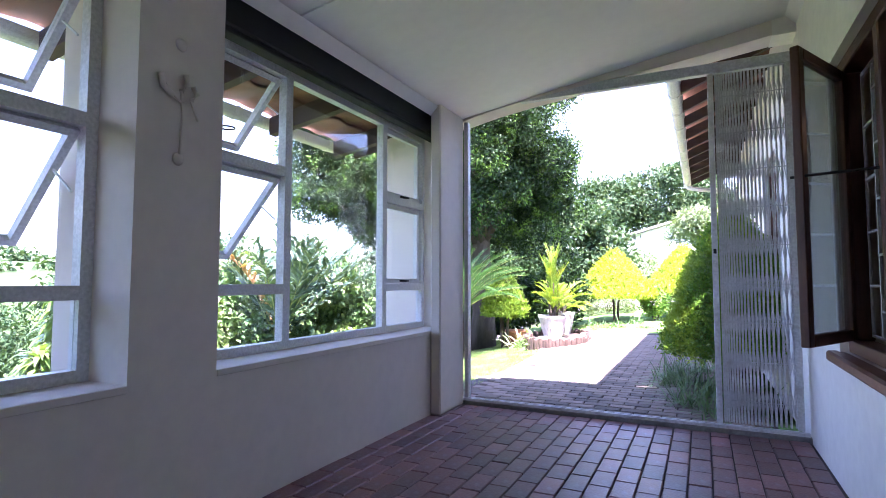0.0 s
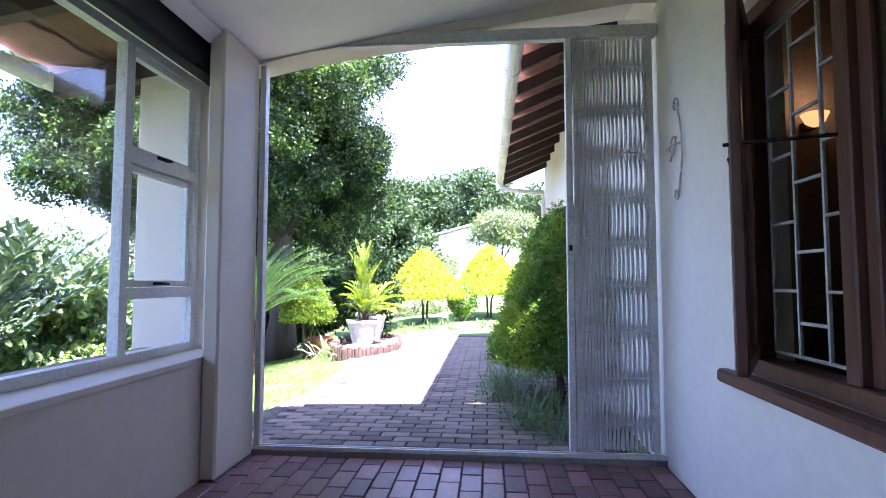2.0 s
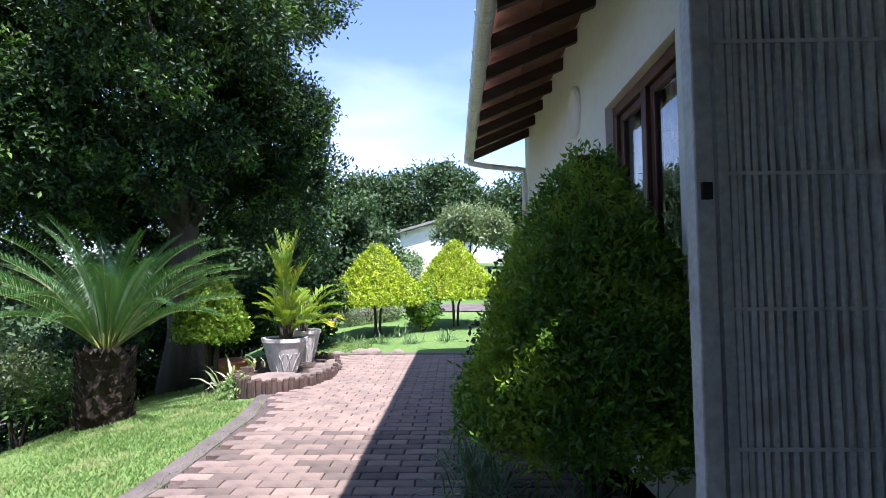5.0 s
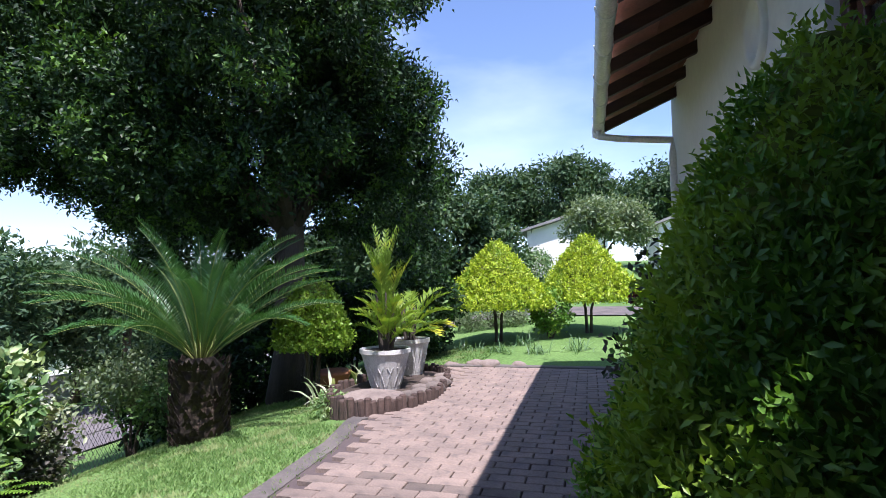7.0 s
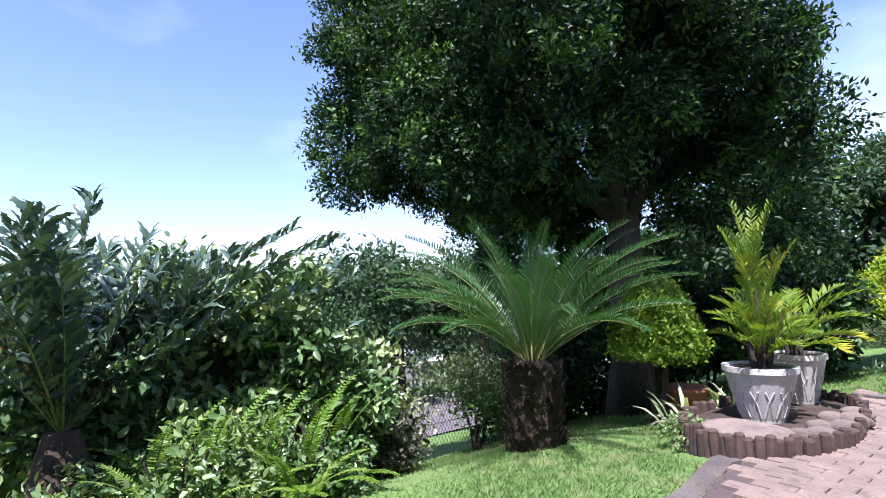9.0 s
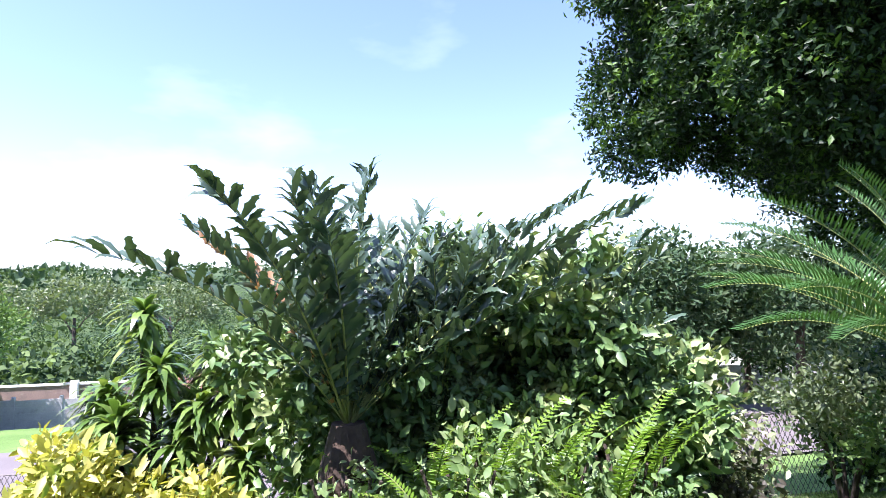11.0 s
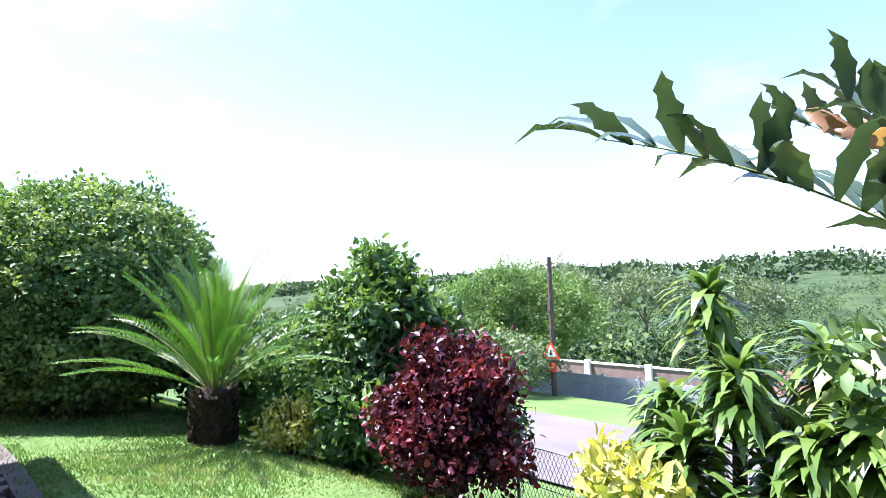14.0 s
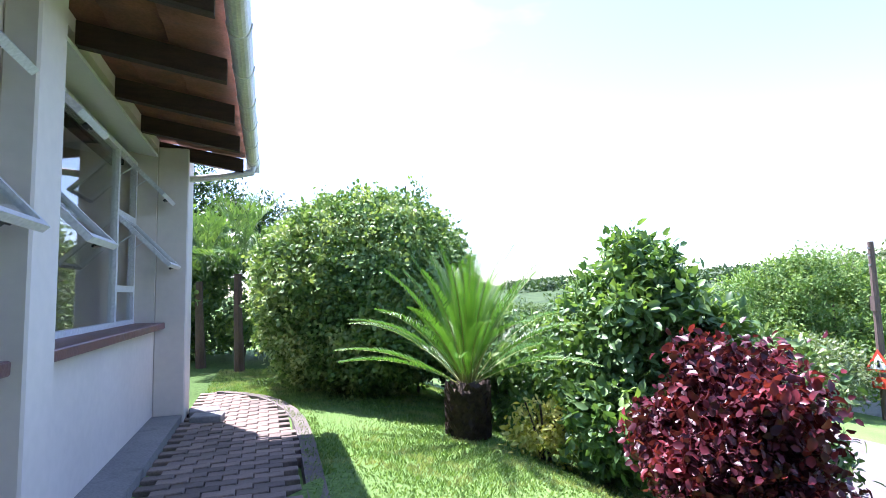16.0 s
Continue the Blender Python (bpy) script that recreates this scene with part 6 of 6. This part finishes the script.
for x, y, s in ((-110, -62, 10.5), (-118, -45, 9.5), (-126, -30, 9.0), (-104, -72, 8.5)):
    tree("gum_tree", x, y, s * 1.3, [(0, 0, s * 1.7, s * 0.7, s * 0.8, s * 0.5), (0, s * 0.7, s * 1.5, s * 0.5, s * 0.5, s * 0.4), (0, -s * 0.7, s * 1.45, s * 0.5, s * 0.5, s * 0.4)], [(0, s * 0.5, s * 1.5), (0, -s * 0.5, s * 1.5)], 350, 10, 0.6, 0.8, L_GREY, "tall airy gum tree on the far slope", 0.4)
for x, y in ((-24, 14), (-26, 19), (-23.5, 24), (-30, 12), (-27, 30), (-33, 22), (-9, 26), (-14, 30), (-20, 48), (-12, 42), (-26, 52), (-2, 40), (4, 44)):
    tree("verge_tree", x, y, 2.0, [(0, 0, 3.2, 2.6, 2.6, 2.0), (1.4, 0.5, 2.6, 1.8, 1.8, 1.5)], [(1, 0, 3), (-1, 0, 3)], 500, 14, 0.25, 0.26, L_MANGO, "green garden tree along the street", 0.18)

for x, y in ((-19.0, 16.2), (-21.5, 19.5), (-17.0, 20.5), (-25.0, 17.0)):
    tree("verge_tree", x, y, 3.4, [(0, 0, 4.8, 2.4, 2.4, 1.7), (1.3, 0.5, 3.8, 1.8, 1.8, 1.6), (-1.5, -0.4, 3.6, 1.8, 1.8, 1.5)], [(1, 0, 4.4), (-1, 0, 4.4)], 700, 14, 0.22, 0.24, L_MANGO, "tall dark green garden tree along the street", 0.18)


# ---- lawn ----
def lawn():
    k = 300000
    X, Y = rng.uniform(-8.2, -1.9, k), rng.uniform(-6, 13.5, k)
    near = rng.random(k) < np.clip(1.3 - np.hypot(X + 3.2, Y - 4.5) / 14, 0.15, 1)
    ok = near & ~in_paving(X, Y) & ~in_side_path(X, Y) & ~((X > -2.9) & (Y < 4.7)) & (np.hypot((X + 2.47) / 0.6, (Y - 10.0) / 1.2) > 1)
    X, Y = X[ok], Y[ok]
    n = len(X)
    P = np.stack([X, Y, height(X, Y) - 0.012], 1)
    a = rng.random(n) * 2 * np.pi
    D = np.stack([0.6 * np.cos(a), 0.6 * np.sin(a), np.ones(n)], 1)
    N = np.stack([np.cos(a + 1.6), np.sin(a + 1.6), np.full(n, 0.5)], 1)
    m = leaf_mesh("lawn_grass", P, D, N, rng.uniform(0.025, 0.06, n), rng.uniform(0.007, 0.015, n))
    tagged(link("lawn_grass", m, L_GRASS), "short bright green lawn grass", "grass", kind="stuff")


lawn()
# step blocks at the porch corner
for x, y, t in ((-3.04, -2.12, 8), (-3.1, -1.8, -5)):
    z = ground_z(-3.2, -2.0)
    b = boxes("concrete_block", [(-0.16, 0.16, -0.12, 0.12, 0, 0.09)], CONCRETE, None, "", 0.01)
    b.matrix_world = pose(x, y, z - 0.02, 0, 0, t)
    tagged(b, "loose grey concrete step block at the corner", "block")
apron = boxes("apron", [(-2.84, WO, -1.86, 4.2, -0.9, -0.30)], CONCRETE)
tagged(apron, "grey concrete apron along the porch wall", "apron", kind="structure")

# ---- bricks and pavers ----
def brick_mesh(name, lx, ly, lz, bev):
    bm = bmesh.new()
    v = [(-lx / 2, -ly / 2), (lx / 2, -ly / 2), (lx / 2, ly / 2), (-lx / 2, ly / 2)]
    lo = [bm.verts.new((x, y, -lz)) for x, y in v]
    mid = [bm.verts.new((x, y, -bev)) for x, y in v]
    top = [bm.verts.new((x - math.copysign(bev, x), y - math.copysign(bev, y), 0)) for x, y in v]
    for p, q in ((lo, mid), (mid, top)):
        for i in range(4):
            bm.faces.new([p[i], p[(i + 1) % 4], q[(i + 1) % 4], q[i]])
    bm.faces.new(top)
    m = bpy.data.meshes.new(name)
    bm.to_mesh(m), bm.free()
    return m


def lay(places, mesh, material, parent, limit, near):
    """Pieces at (x, y, z, turn): the nearest to a stretch of the plan are parts, the rest one joined part."""
    places.sort(key=lambda p: near(p[0], p[1]))
    mesh.materials.append(material)
    inv = Vector(parent.location)
    for x, y, z, t in places[:limit]:
        ob = new(mesh.name, mesh)
        ob.parent = parent
        ob.matrix_local = Matrix.Translation(-inv) @ pose(x, y, z + random.uniform(-0.002, 0.002), random.uniform(-0.5, 0.5), random.uniform(-0.5, 0.5), t + random.uniform(-0.8, 0.8))
    rest = places[limit:]
    if not rest:
        return
    src = np.array([v.co for v in mesh.vertices])
    faces = [list(p.vertices) for p in mesh.polygons]
    V, F = [], []
    for i, (x, y, z, t) in enumerate(rest):
        c, s = math.cos(radians(t)), math.sin(radians(t))
        V.append(src @ np.array([[c, s, 0], [-s, c, 0], [0, 0, 1]]) + [x - inv.x, y - inv.y, z - inv.z + random.uniform(-0.002, 0.002)])
        F += [[a + i * len(src) for a in f] for f in faces]
    m = bpy.data.meshes.new(mesh.name + "_rest")
    m.from_pydata(np.concatenate(V).tolist(), [], F)
    ob = link(mesh.name + "_rest", m, material, parent)
    tagged(ob, kind="stuff")


floor_ob = bpy.data.objects["floor"]
bw, bl = 0.122, 0.236
places = []
for i in range(int((WR - WL) / bw) + 1):
    x = WL + (i + 0.5) * bw
    if x + bw / 2 > WR + 0.02:
        continue
    for j in range(-1, 30):
        y = 4.30 - (j + (0.5 if i % 2 else 0.0)) * bl
        if Y0 + 0.12 < y < 4.31:
            places.append((x, y, 0.0, 0))
half = [(WL + (i + 0.5) * bw, 4.36, 0.0, 0) for i in range(1, int((WR - WL) / bw), 2)]
lay(half, brick_mesh("brick", bw - 0.008, bl / 2 - 0.008, 0.012, 0.004), BRICK, floor_ob, 300, lambda x, y: -y)
lay(places, brick_mesh("brick", bw - 0.008, bl - 0.008, 0.012, 0.004), BRICK, floor_ob, 280, lambda x, y: -y)

paving = root("paving", -1, 8, -0.05, "worn clay brick paving outside the gate", "paving", kind="structure")
boxes("paving_bed", [(-1.3, 1.44, -3.44, 3.7, -0.06, 0.012)], MORTAR, paving)
pw, pl = 0.112, 0.222
places = []
for j in range(int((11.75 - 4.56) / pw)):
    y = 4.62 + j * pw
    for i in range(-1, 15):
        x = -2.55 + (i + (0.5 if j % 2 else 0.0)) * pl
        if bool(in_paving(np.array(x - 0.1), np.array(y))) and x < 0.35:
            places.append((x, y, 0.0 + float(min(0, height(x, y) + 0.03)), 0))
lay(places, brick_mesh("paver", pl - 0.008, pw - 0.008, 0.06, 0.006), PAVER, paving, 300, lambda x, y: y)
side = root("side_paving", -3.4, 0, -0.35, "worn clay brick path beside the porch", "paving", kind="structure")
places = []
for j in range(int(7.2 / pw)):
    y = -3.95 + j * pw
    for i in range(6):
        x = -2.95 - (i + (0.5 if j % 2 else 0.0)) * pl
        if bool(in_side_path(np.array(x - 0.06), np.array(y))):
            places.append((x, y, float(height(x, y)) + 0.0, 0))
lay(places, brick_mesh("paver", pl - 0.008, pw - 0.008, 0.09, 0.006), PAVER, side, 300, lambda x, y: -y if y < 2 else y)
